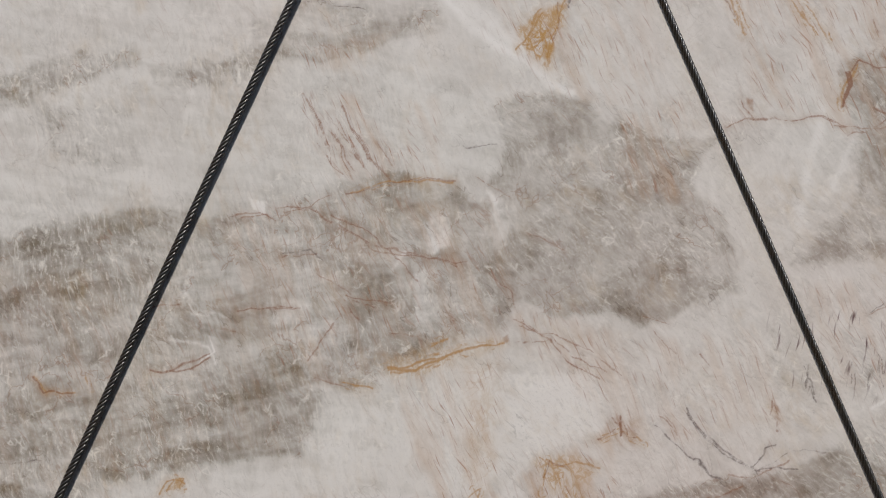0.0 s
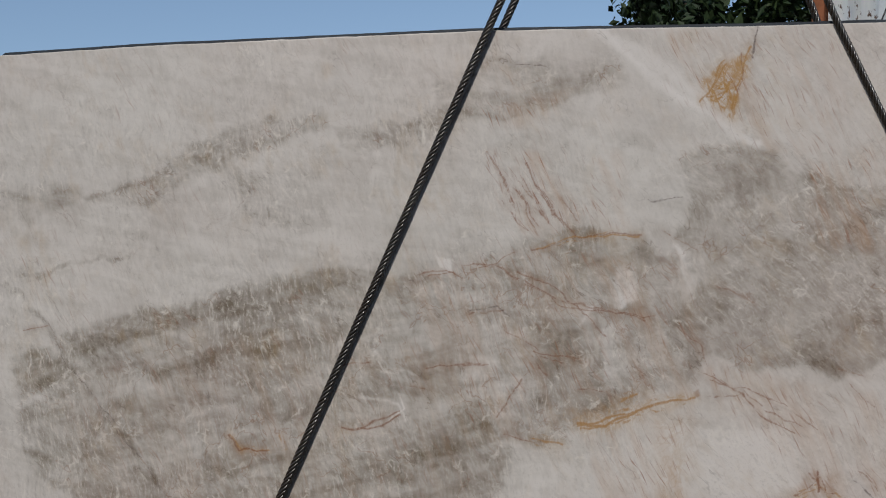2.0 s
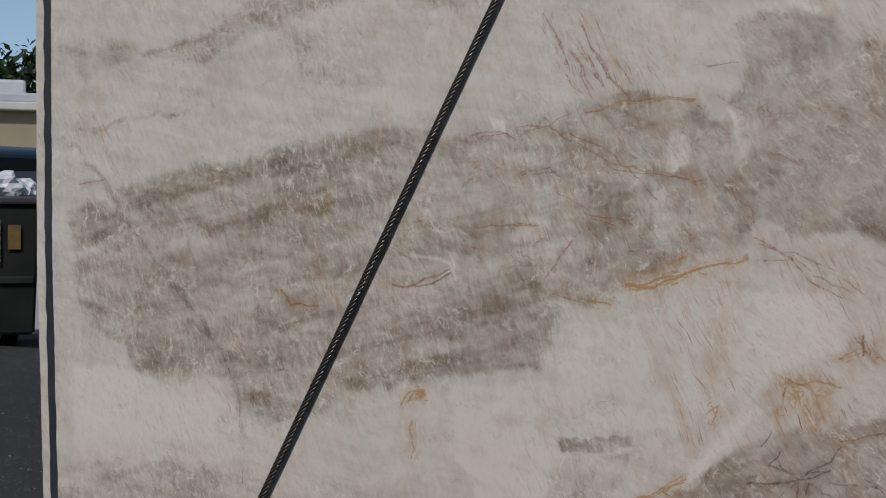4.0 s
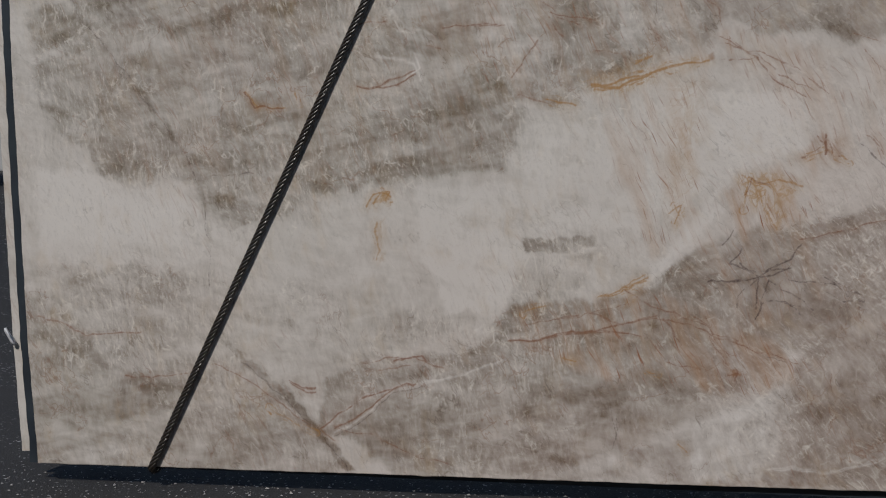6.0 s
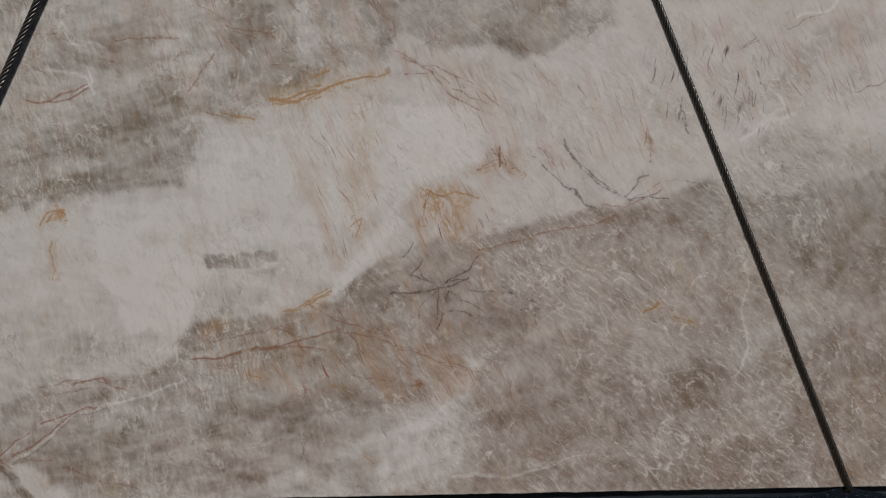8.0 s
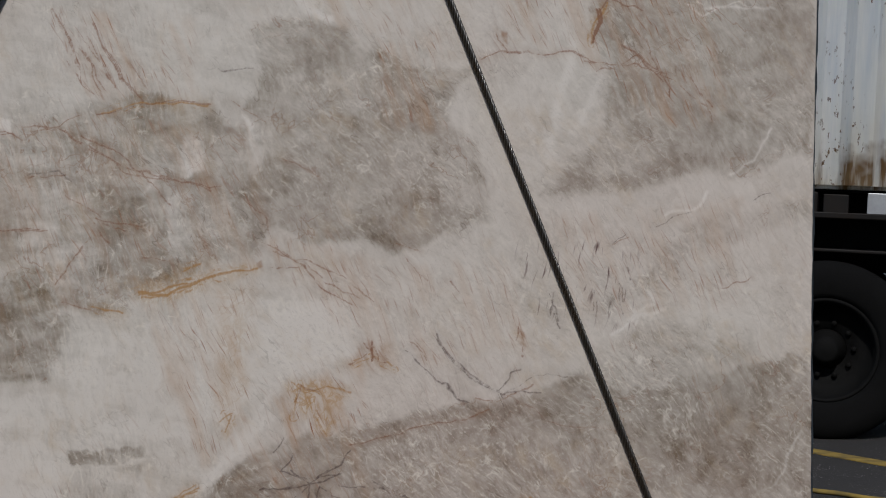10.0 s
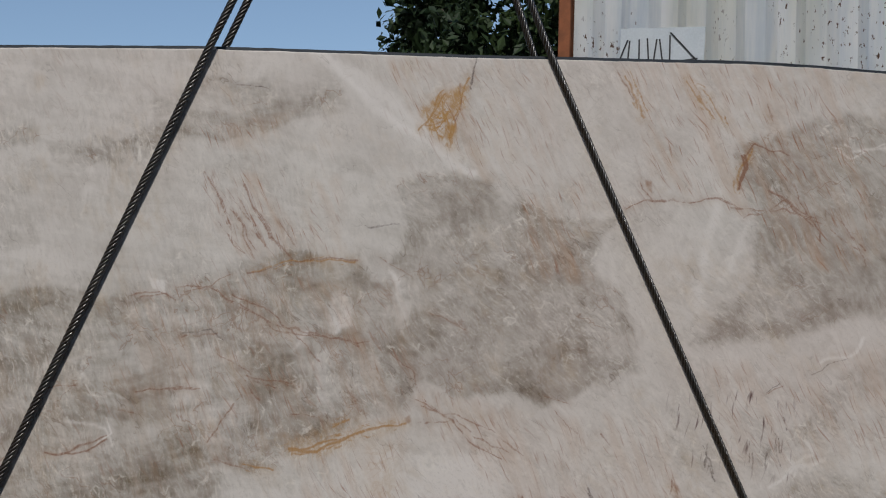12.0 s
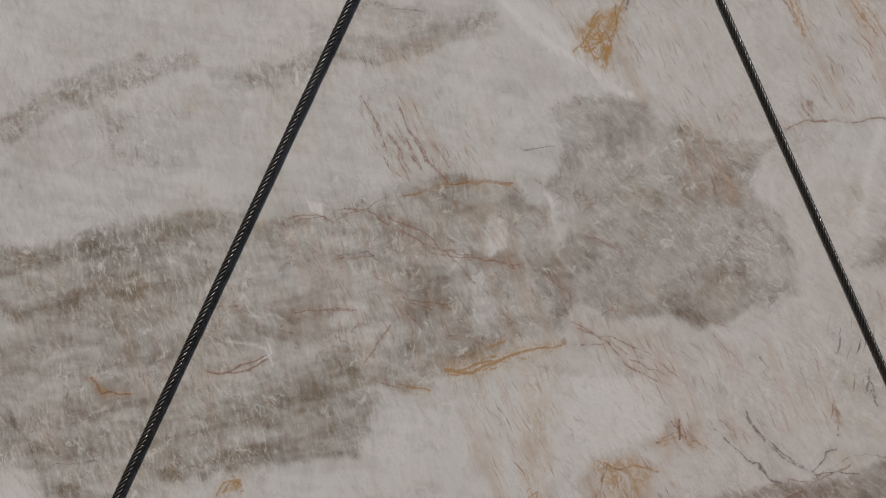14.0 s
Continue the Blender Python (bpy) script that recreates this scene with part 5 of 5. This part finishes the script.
def wire_rope(foot_x, top_x, apex, r, label):
    thing = group_at("wire_rope", pose(foot_x, 0, 0), label, "wire rope", "lifting ropes")
    line = [p - Vector((foot_x, 0, 0)) for p in rope_path(foot_x, top_x, apex, r)]
    dist = [0.0]
    for a, b in zip(line, line[1:]):
        dist.append(dist[-1] + (b - a).length)
    for s in range(6):
        pts, side = [], Vector((0, 1, 0))
        for i, p in enumerate(line):
            ahead = (line[min(i + 1, len(line) - 1)] - line[max(i - 1, 0)]).normalized()
            side = side - ahead * side.dot(ahead)
            side = side.normalized() if side.length > 1e-4 else ahead.orthogonal().normalized()
            up = ahead.cross(side)
            a = 2 * math.pi * (dist[i] / 0.088 + s / 6)
            pts.append(p + 0.67 * r * (math.cos(a) * side + math.sin(a) * up))
        part("strand", tube(pts, 0.33 * r, 6), STEEL_ROPE, thing)
    part("core", tube(line[::3] + [line[-1]], 0.5 * r, 6), STEEL_ROPE, thing)
    return thing


APEX = (0.266, 0.030, 2.985)
wire_rope(-1.171, -0.214, APEX, 0.0106, "black greasy twisted steel wire rope around the slabs")
wire_rope(1.375, 0.618, APEX, 0.0094, "black twisted steel wire rope around the slabs")

# ---- container on its trailer ----
YAW, TILT = -22.4, 3.2
BOX_AT = pose(1.0, 5.15, 1.575, 0, TILT, YAW)
LONG, HIGH, WIDE = 6.06, 2.59, 2.44


def wave(u):
    """Depth of the corrugated side at a distance along it."""
    k = (u - 0.10) % 0.352 / 0.352
    if k < 0.34:
        return 0.0
    if k < 0.52:
        return 0.052 * (k - 0.34) / 0.18
    if k < 0.82:
        return 0.052
    return 0.052 * (1.0 - (k - 0.82) / 0.18)


def shipping_container():
    thing = group_at("shipping_container", BOX_AT, "old white corrugated shipping container with rust streaks", "shipping container")
    us = sorted({round(0.10 + 0.352 * (n + f), 4) for n in range(17) for f in (0.0, 0.34, 0.52, 0.82) if 0.10 + 0.352 * (n + f) < LONG - 0.1} | {LONG - 0.1})
    for name, y0, sign in (("side_panel", 0.03, 1), ("side_panel", WIDE - 0.03, -1)):
        bm = bmesh.new()
        zs = [0.012 + 0.08 * i for i in range(int((HIGH - 0.1) / 0.08) + 1)]
        cols = []
        for u in us:
            d = wave(u)
            cols.append([bm.verts.new((u, y0 + sign * (d + 0.006 * noise.noise((u * 2.5, z * 2.0, 3.0))), z)) for z in zs])
        for a, b in zip(cols, cols[1:]):
            for i in range(len(zs) - 1):
                bm.faces.new((a[i], b[i], b[i + 1], a[i + 1]))
        bmesh.ops.solidify(bm, geom=bm.faces[:], thickness=0.002 * sign)
        part(name, bm, PAINT, thing)
    for y in (0.04, WIDE - 0.04):
        part("bottom_rail", block((LONG - 0.1, 0.05, 0.11), (LONG / 2, y + (0.09 if y < 1 else -0.09), 0.045), 0.006), PAINT, thing)
        part("top_rail", block((LONG - 0.1, 0.06, 0.10), (LONG / 2, y, HIGH - 0.05), 0.006), PAINT, thing)
        for x in (0.045, LONG - 0.045):
            part("corner_post", block((0.08, 0.10, HIGH), (x, y + (0.005 if y < 1 else -0.005), HIGH / 2), 0.012), RUST, thing, "orange rusted corner post")
    for x in (0.05, LONG - 0.05):
        part("end_wall", block((0.05, WIDE - 0.2, HIGH - 0.1), (x, WIDE / 2, HIGH / 2), 0.004), PAINT, thing)
    part("roof", block((LONG, WIDE, 0.03), (LONG / 2, WIDE / 2, HIGH + 0.002), 0.004), PAINT, thing)
    part("floor", block((LONG - 0.2, WIDE - 0.4, 0.10), (LONG / 2, WIDE / 2, 0.03)), BLACK_STEEL, thing)
    # a faded film with hand-drawn strokes that cannot be read
    film = part("film_patch", block((0.52, 0.004, 0.22), (0.66, 0.022, 1.60), 0, (0, 2, 0)), PAPER, thing, "faded translucent film patch")
    for x, h, lean in ((0.42, 0.15, 22), (0.455, 0.13, 5), (0.52, 0.14, 0), (0.575, 0.15, -4), (0.62, 0.13, 8), (0.655, 0.13, -8), (0.71, 0.17, 0)):
        part("stroke", block((0.009, 0.003, h), (x, 0.016, 1.575), 0, (0, lean, 0)), INK, film)
    part("stroke", block((0.010, 0.003, 0.25), (0.795, 0.016, 1.585), 0, (0, -42, 0)), INK, film)
    part("stroke", block((0.20, 0.003, 0.008), (0.78, 0.016, 1.50), 0, (0, -6, 0)), INK, film)
    return thing


shipping_container()


def trailer():
    thing = group_at("trailer", BOX_AT, "black steel container trailer chassis on dual wheels", "trailer")
    for y in (0.62, WIDE - 0.62):
        part("main_beam", block((LONG + 2.0, 0.12, 0.46), (LONG / 2 + 0.9, y, -0.255), 0.008), BLACK_STEEL, thing)
    for x in (0.4, 1.6, 2.5, 3.9, 5.2):
        part("cross_member", block((0.14, WIDE - 0.1, 0.12), (x, WIDE / 2, -0.10), 0.006), BLACK_STEEL, thing)
    part("side_rail", block((LONG, 0.05, 0.035), (LONG / 2, 0.045, -0.16), 0.006), BLACK_STEEL, thing)
    part("bolster", block((0.20, 0.30, 0.12), (2.30, 0.20, -0.09), 0.01), BLACK_STEEL, thing, "dark rusty bolster")
    part("side_plate", block((0.42, 0.02, 0.12), (2.88, 0.08, -0.085), 0.004), GALVANISED, thing, "pale galvanised plate")
    for x in (2.43, 3.75):
        part("axle", block((0.13, WIDE - 0.3, 0.13), (x, WIDE / 2, -0.94), 0.02), BLACK_STEEL, thing)
        part("mudguard", block((1.2, 0.56, 0.02), (x, 0.36, -0.36), 0.006), BLACK_STEEL, thing)
    for y in (0.45, WIDE - 0.45):
        part("landing_leg", block((0.12, 0.12, 1.28), (5.6, y, -0.84), 0.01), BLACK_STEEL, thing)
    return thing


rig = trailer()


def truck_wheel(at, label="black dual truck tyre on a dark steel rim"):
    thing = group_at("truck_wheel", at, label, "wheel", "trailer wheels")
    tyre = [(0.295, 0.02), (0.33, -0.005), (0.42, -0.012), (0.475, 0.0), (0.497, 0.022), (0.51, 0.035)]
    for g in range(5):
        y = 0.035 + 0.042 * g
        tyre += [(0.51, y + 0.002), (0.51, y + 0.028), (0.497, y + 0.031), (0.497, y + 0.038)]
    tyre += [(0.51, 0.255), (0.475, 0.285), (0.36, 0.29), (0.295, 0.27), (0.295, 0.02)]
    part("tyre", spun(tyre, 56), RUBBER, thing)
    rim = part("rim", spun([(0.298, 0.018), (0.285, 0.012), (0.272, 0.035), (0.262, 0.12), (0.20, 0.155), (0.115, 0.15), (0.115, 0.165), (0.22, 0.18), (0.295, 0.18), (0.298, 0.018)], 48), RIM, thing, "dark painted steel rim")
    part("hub", spun([(0.001, 0.035), (0.055, 0.036), (0.075, 0.05), (0.085, 0.10), (0.112, 0.148), (0.112, 0.17), (0.001, 0.17)], 32), RIM, rim)
    for n in range(10):
        a = 2 * math.pi * n / 10
        part("nut", spun([(0.001, 0.125), (0.014, 0.125), (0.016, 0.13), (0.016, 0.152), (0.001, 0.152)], 6), RIM, rim).location = (0.155 * math.cos(a), 0, 0.155 * math.sin(a))
    return thing


def on_trailer(k, across):
    p = Vector((1.0, 5.15, 0)) + Matrix.Rotation(radians(YAW), 3, "Z") @ Vector((k, across, 0))
    return pose(p.x, p.y, 0.509, 0, 0, YAW)


first_wheel = truck_wheel(on_trailer(2.43, 0.03))
for k, across in ((2.43, 0.34), (3.75, 0.03), (3.75, 0.34), (2.43, 1.80), (2.43, 2.11), (3.75, 1.80), (3.75, 2.11)):
    copy_thing(first_wheel, on_trailer(k, across))


# ---- paint lines, cable and board on the ground ----
def ribbon(name, a, b, wide, label, category, material, thick=0.004, wavy=0.0):
    bm = bmesh.new()
    a, b = Vector(a), Vector(b)
    side = (b - a).cross(Vector((0, 0, 1))).normalized() * wide / 2
    rows = []
    for i in range(41):
        p = a.lerp(b, i / 40) + side * wavy * noise.noise((i * 0.4, 2.0, 1.0))
        w = 1 + 0.2 * noise.noise((i * 0.9, 7.0, 0.0))
        rows.append([bm.verts.new(p + side * w * s + Vector((0, 0, rise(p.x, p.y) + h))) for s, h in ((-1, 0.002), (-1, 0.002 + thick), (1, 0.002 + thick), (1, 0.002))])
    for p, q in zip(rows, rows[1:]):
        for k in range(3):
            bm.faces.new((p[k], p[k + 1], q[k + 1], q[k]))
    return tagged(part(name, bm, material), label, category, kind="structure")


ribbon("road_line", (2.60, 4.77, 0), (4.6, 0.55, 0), 0.11, "worn yellow painted line on the asphalt", "road marking", YELLOW, 0.005)
cord = tube([(2.2 + 0.022 * i, 3.22 - 0.027 * i + 0.012 * math.sin(i * 0.9), 0.012) for i in range(70)], 0.011, 8)
tagged(part("cable", cord, YELLOW), "yellow cable lying on the asphalt", "cable")
for n, (x, y, turn) in enumerate(((2.42, 2.32, -40), (2.62, 1.86, -46))):
    board = part("board", block((0.9, 0.10, 0.024), (0, 0, 0), 0.004), WOOD)
    board.matrix_world = pose(x, y, 0.022, 0, 0, turn)
    tagged(board, "weathered grey wooden board lying on the asphalt", "board", "loose boards")


# ---- far left: bin, car, building ----
def sight(px, far):
    """A place to the far left, seen past the slab's edge: metres to the side of a line, metres away."""
    return Vector((0.14 - 0.5207 * far, -3.35 + far, 0)) + Vector((0.887, 0.462, 0)) * px


def dumpster():
    p = sight(0.07, 10.4)
    thing = group_at("dumpster", pose(p.x, p.y, rise(p.x, p.y) + 0.02, 0, 0, 27.5), "dark steel dumpster with stickers and bags on its lid", "dumpster")
    bm = bmesh.new()
    low = [(-1.8, 0.1), (0, 0.1), (0, 1.3), (-1.8, 1.3)]
    high = [(-1.84, -0.02), (0.04, -0.02), (0.04, 1.4), (-1.84, 1.4)]
    a = [bm.verts.new((x, y, 0.10)) for x, y in low]
    b = [bm.verts.new((x, y, 1.16)) for x, y in high]
    bm.faces.new(a[::-1])
    bm.faces.new(b)
    for i in range(4):
        bm.faces.new((a[i], a[(i + 1) % 4], b[(i + 1) % 4], b[i]))
    bmesh.ops.bevel(bm, geom=bm.edges[:], offset=0.02, segments=2, affect="EDGES")
    body = part("body", bm, BIN, thing)
    part("lid", block((1.94, 1.5, 0.07), (-0.9, 0.69, 1.20), 0.02), LID, thing, "grey plastic lid")
    part("fork_pocket", block((0.16, 0.9, 0.30), (0.12, 0.55, 0.80), 0.012), BIN, thing)
    part("band", block((1.78, 0.03, 0.06), (-0.9, 0.035, 0.55), 0.008), BIN, body)
    part("sticker", block((0.30, 0.004, 0.36), (-0.42, -0.010, 0.86), 0, (6.5, 0, 0)), STICKER, body, "white and yellow sticker")
    part("sticker", block((0.10, 0.004, 0.20), (-0.16, -0.011, 0.90), 0, (6.5, 0, 0)), AMBER, body, "orange sticker")
    for x in (-1.6, -0.2):
        for y in (0.2, 1.1):
            part("castor", spun([(0.001, 0), (0.06, 0), (0.07, 0.01), (0.07, 0.04), (0.001, 0.05)], 16), RUBBER, thing).location = (x, y, 0.07)
    return p


bin_at = dumpster()


def crumpled(size, seed):
    bm = bmesh.new()
    bmesh.ops.create_icosphere(bm, subdivisions=3, radius=1.0)
    for v in bm.verts:
        k = 1 + 0.35 * noise.noise(v.co * 2.2 + Vector((seed, 0, 0))) + 0.15 * noise.noise(v.co * 6 + Vector((0, seed, 0)))
        v.co = Vector((v.co.x * size[0], v.co.y * size[1], max(-0.55, v.co.z) * size[2])) * k
    return bm


for dx, dy, size, seed in ((-0.28, 0.25, (0.22, 0.16, 0.14), 1), (-0.10, 0.30, (0.13, 0.12, 0.11), 4), (-0.75, 0.3, (0.26, 0.2, 0.16), 8)):
    bag = part("plastic_bag", crumpled(size, seed), BAG)
    q = Matrix.Rotation(radians(27.5), 3, "Z") @ Vector((dx, dy, 0))
    bag.matrix_world = pose(bin_at.x + q.x, bin_at.y + q.y, rise(bin_at.x, bin_at.y) + 1.255 + size[2] * 0.55)
    tagged(bag, "crumpled white plastic bag on the dumpster lid", "bag", "bags on the lid")


def car():
    p = sight(0.35, 15.0)
    thing = group_at("car", pose(p.x, p.y, rise(p.x, p.y), 0, 0, 20), "dark glossy parked van seen above the dumpster", "car")
    profile = [(-2.4, 0.35), (-2.4, 1.0), (-2.1, 1.75), (-1.7, 2.02), (-0.9, 2.12), (0.2, 2.08), (0.75, 1.92), (1.15, 1.45), (2.05, 1.18), (2.4, 0.95), (2.45, 0.4)]
    bm = bmesh.new()
    rows = []
    for y in (-0.92, -0.86, -0.5, 0.0, 0.5, 0.86, 0.92):
        inset = 1.0 - 0.10 * abs(y / 0.92) ** 4
        rows.append([bm.verts.new((x * (0.97 + 0.03 * inset), y * (1.0 if z < 1.2 else 0.88), 0.35 + (z - 0.35) * inset)) for x, z in profile])
    for a, b in zip(rows, rows[1:]):
        for i in range(len(profile)):
            j = (i + 1) % len(profile)
            bm.faces.new((a[i], a[j], b[j], b[i])).smooth = True
    bm.faces.new(rows[0][::-1])
    bm.faces.new(rows[-1])
    bmesh.ops.recalc_face_normals(bm, faces=bm.faces)
    body = part("body", bm, CAR, thing)
    part("windscreen", block((0.05, 1.40, 0.55), (1.03, 0, 1.66), 0.02, (0, -40, 0)), WINDOW, body)
    for x in (-1.2, 0.1):
        part("side_window", block((1.05, 0.02, 0.45), (x, -0.865, 1.55), 0.008, (-6, 0, 0)), WINDOW, body)
    part("bumper", block((0.14, 1.7, 0.22), (2.42, 0, 0.5), 0.05), LID, thing)
    for y in (-0.66, 0.66):
        part("headlight", block((0.10, 0.34, 0.14), (2.28, y, 0.92), 0.04), GALVANISED, body)
    for x in (-1.5, 1.5):
        for y in (-0.93, 0.73):
            w = part("wheel", spun([(0.18, 0.0), (0.30, -0.01), (0.35, 0.03), (0.35, 0.17), (0.30, 0.2), (0.001, 0.18), (0.001, 0.03), (0.18, 0.0)], 28), RUBBER, thing)
            w.location = (x, y, 0.35)


car()


def umbrella():
    p = sight(0.58, 19.0)
    z = rise(p.x, p.y)
    thing = group_at("patio_umbrella", pose(p.x, p.y, z), "red patio umbrella standing before the building", "umbrella")
    bm = bmesh.new()
    tip = bm.verts.new((0, 0, 2.72))
    ring = [bm.verts.new((0.36 * math.cos(math.pi * k / 4), 0.36 * math.sin(math.pi * k / 4), 1.95)) for k in range(8)]
    mid = [bm.verts.new((0.25 * math.cos(math.pi * k / 4), 0.25 * math.sin(math.pi * k / 4), 2.48)) for k in range(8)]
    for k in range(8):
        j = (k + 1) % 8
        bm.faces.new((tip, mid[k], mid[j]))
        bm.faces.new((mid[k], ring[k], ring[j], mid[j]))
    bmesh.ops.solidify(bm, geom=bm.faces[:], thickness=0.01)
    part("canopy", bm, RED, thing)
    part("pole", tube([(0, 0, 0), (0, 0, 2.68)], 0.025, 10), GALVANISED, thing)
    part("base", spun([(0.001, 0.0), (0.28, 0.0), (0.28, 0.05), (0.05, 0.09), (0.001, 0.09)], 24), CONCRETE, thing).rotation_euler = (radians(90), 0, 0)


umbrella()


def building():
    p = sight(0.0, 32.0)
    thing = group_at("building", pose(p.x, p.y, rise(p.x, p.y), 0, 0, 27.5), "low tan stucco building with cream fascia and awnings", "building")
    part("wall", block((26, 8, 5.0), (-3, 4, 2.5)), TAN, thing)
    part("fascia", block((26.6, 8.6, 0.20), (-3, 4, 4.98), 0.03), TRIM, thing, "cream fascia board")
    part("roof", block((26.4, 8.4, 0.25), (-3, 4, 5.2), 0.05), ROOF, thing)
    part("roof_unit", block((2.6, 1.6, 0.5), (-1.3, 1.6, 5.55), 0.08), ROOF, thing, "pale roof unit")
    part("band", block((26.04, 0.1, 0.22), (-3, -0.05, 2.95), 0.02), TRIM, thing)
    for k in range(-4, 4):
        part("pilaster", block((0.16, 0.12, 4.7), (0.95 + 2.1 * k, -0.05, 2.36), 0.02), TAN, thing)
    for k in range(-5, 5):
        w = part("window", block((0.85, 0.08, 1.1), (0.30 + 1.05 * k, -0.03, 2.2), 0.01), TRIM, thing)
        for sx in (-0.2, 0.2):
            for sz in (-0.26, 0.26):
                part("pane", block((0.35, 0.03, 0.46), (0.30 + 1.05 * k + sx, -0.075, 2.2 + sz)), WINDOW, w)
    for k in range(-2, 2):
        bm = bmesh.new()
        bmesh.ops.create_uvsphere(bm, u_segments=24, v_segments=12, radius=1.0)
        bmesh.ops.delete(bm, geom=[v for v in bm.verts if v.co.z < -0.01 or v.co.y > 0.01], context="VERTS")
        bmesh.ops.scale(bm, vec=(0.75, 0.8, 0.85), verts=bm.verts)
        bmesh.ops.translate(bm, vec=(0.05 + 4.2 * k, -0.06, 2.95), verts=bm.verts)
        bmesh.ops.solidify(bm, geom=bm.faces[:], thickness=0.02)
        part("awning", bm, CANVAS, thing, "white domed canvas awning")


building()

p = sight(0.75, 14.0)
low = part("low_wall", block((1.6, 0.2, 0.85), (0, 0, 0.42), 0.02), CONCRETE)
low.matrix_world = pose(p.x, p.y, rise(p.x, p.y), 0, 0, 27.5)
tagged(low, "pale concrete low wall beside the dumpster", "wall", kind="structure")
p = sight(0.8, 16.5)
verge = part("grass_verge", block((4.0, 1.2, 0.10), (0, 0, 0.04), 0.03), GRASS)
verge.matrix_world = pose(p.x, p.y, rise(p.x, p.y), 0, 0, 27.5)
tagged(verge, "strip of short green grass by the building", "grass", kind="stuff")


# ---- trees ----
def tree(at, high, wide, seed, count, leaf=0.20, low=0.30):
    rnd = random.Random(seed)
    thing = group_at("tree", pose(*at), "broad dark green leafy tree behind the yard", "tree", "trees")
    trunk = [(0.10 * math.sin(i * 0.8 + seed), 0.10 * math.cos(i * 0.7 + seed), high * 0.62 * i / 8) for i in range(9)]
    part("trunk", tube(trunk, [0.32 * (1 - 0.085 * i) for i in range(9)], 10), BARK, thing)
    hubs = []
    for b in range(9):
        a, up = b * 2.4 + rnd.random(), 0.30 + 0.06 * b
        start = Vector(trunk[min(8, 3 + b // 2)])
        end = Vector((wide * 0.42 * math.cos(a), wide * 0.42 * math.sin(a), high * (low + 0.12 + 0.065 * b)))
        mids = [start.lerp(end, k / 5) + Vector((0, 0, 0.25 * math.sin(k * 0.6))) for k in range(6)]
        part("limb", tube(mids, [0.11 * (1 - 0.16 * k) for k in range(6)], 7), BARK, thing)
        hubs += [mids[3], mids[4], end]
    clumps = []
    while len(clumps) < 110:
        d = Vector((rnd.gauss(0, 1), rnd.gauss(0, 1), rnd.gauss(0, 1))).normalized() * (0.45 + 0.55 * rnd.random())
        c = Vector((d.x * wide / 2, d.y * wide / 2, high * (low + 1) / 2 + d.z * high * (1 - low) / 2))
        clumps.append((c, wide * (0.05 + 0.07 * rnd.random())))
    verts, faces = [], []
    for _ in range(count):
        c, r = rnd.choice(clumps)
        d = Vector((rnd.gauss(0, 1), rnd.gauss(0, 1), rnd.gauss(0, 0.8)))
        p = c + d * r * 0.55
        q = Euler((rnd.uniform(-1.2, 1.2), rnd.uniform(-1.2, 1.2), rnd.uniform(0, 6.3))).to_matrix()
        s = leaf * rnd.uniform(0.6, 1.3)
        k = len(verts)
        verts += [p + q @ Vector(v) * s for v in ((-0.5, 0, 0), (0, -0.28, 0.08), (0.55, 0, 0), (0, 0.28, 0.08))]
        faces += [(k, k + 1, k + 2), (k, k + 2, k + 3)]
    mesh = bpy.data.meshes.new("crown")
    mesh.from_pydata(verts, [], faces)
    mesh.materials.append(LEAF)
    crown = new("crown", mesh)
    crown.parent = thing
    return thing


tree((2.6, 24.0, 0), 11.5, 7.4, 3, 26000, 0.24)
tree((6.2, 27.0, 0), 12.5, 9.0, 5, 16000, 0.26)
tree((0.75, 27.0, 0), 8.6, 3.6, 7, 9000, 0.22)
for n, (px, far, high) in enumerate(((-3.0, 44, 9.8), (2.2, 45, 9.2), (7.0, 46, 10.2))):
    p = sight(px, far)
    tree((p.x, p.y, rise(p.x, p.y)), high, 8.5, 20 + n, 9000, 0.34, 0.15)

# overhead wire between far poles, behind the yard
for a, b in (((-30, 30.0, 9.2), (9, 30.0, 8.55)),):
    pts = [Vector(a).lerp(Vector(b), k / 30) - Vector((0, 0, 0.25 * math.sin(math.pi * k / 30))) for k in range(31)]
    tagged(part("overhead_wire", tube(pts, 0.014, 6), GALVANISED), "thin pale overhead utility wire", "cable")
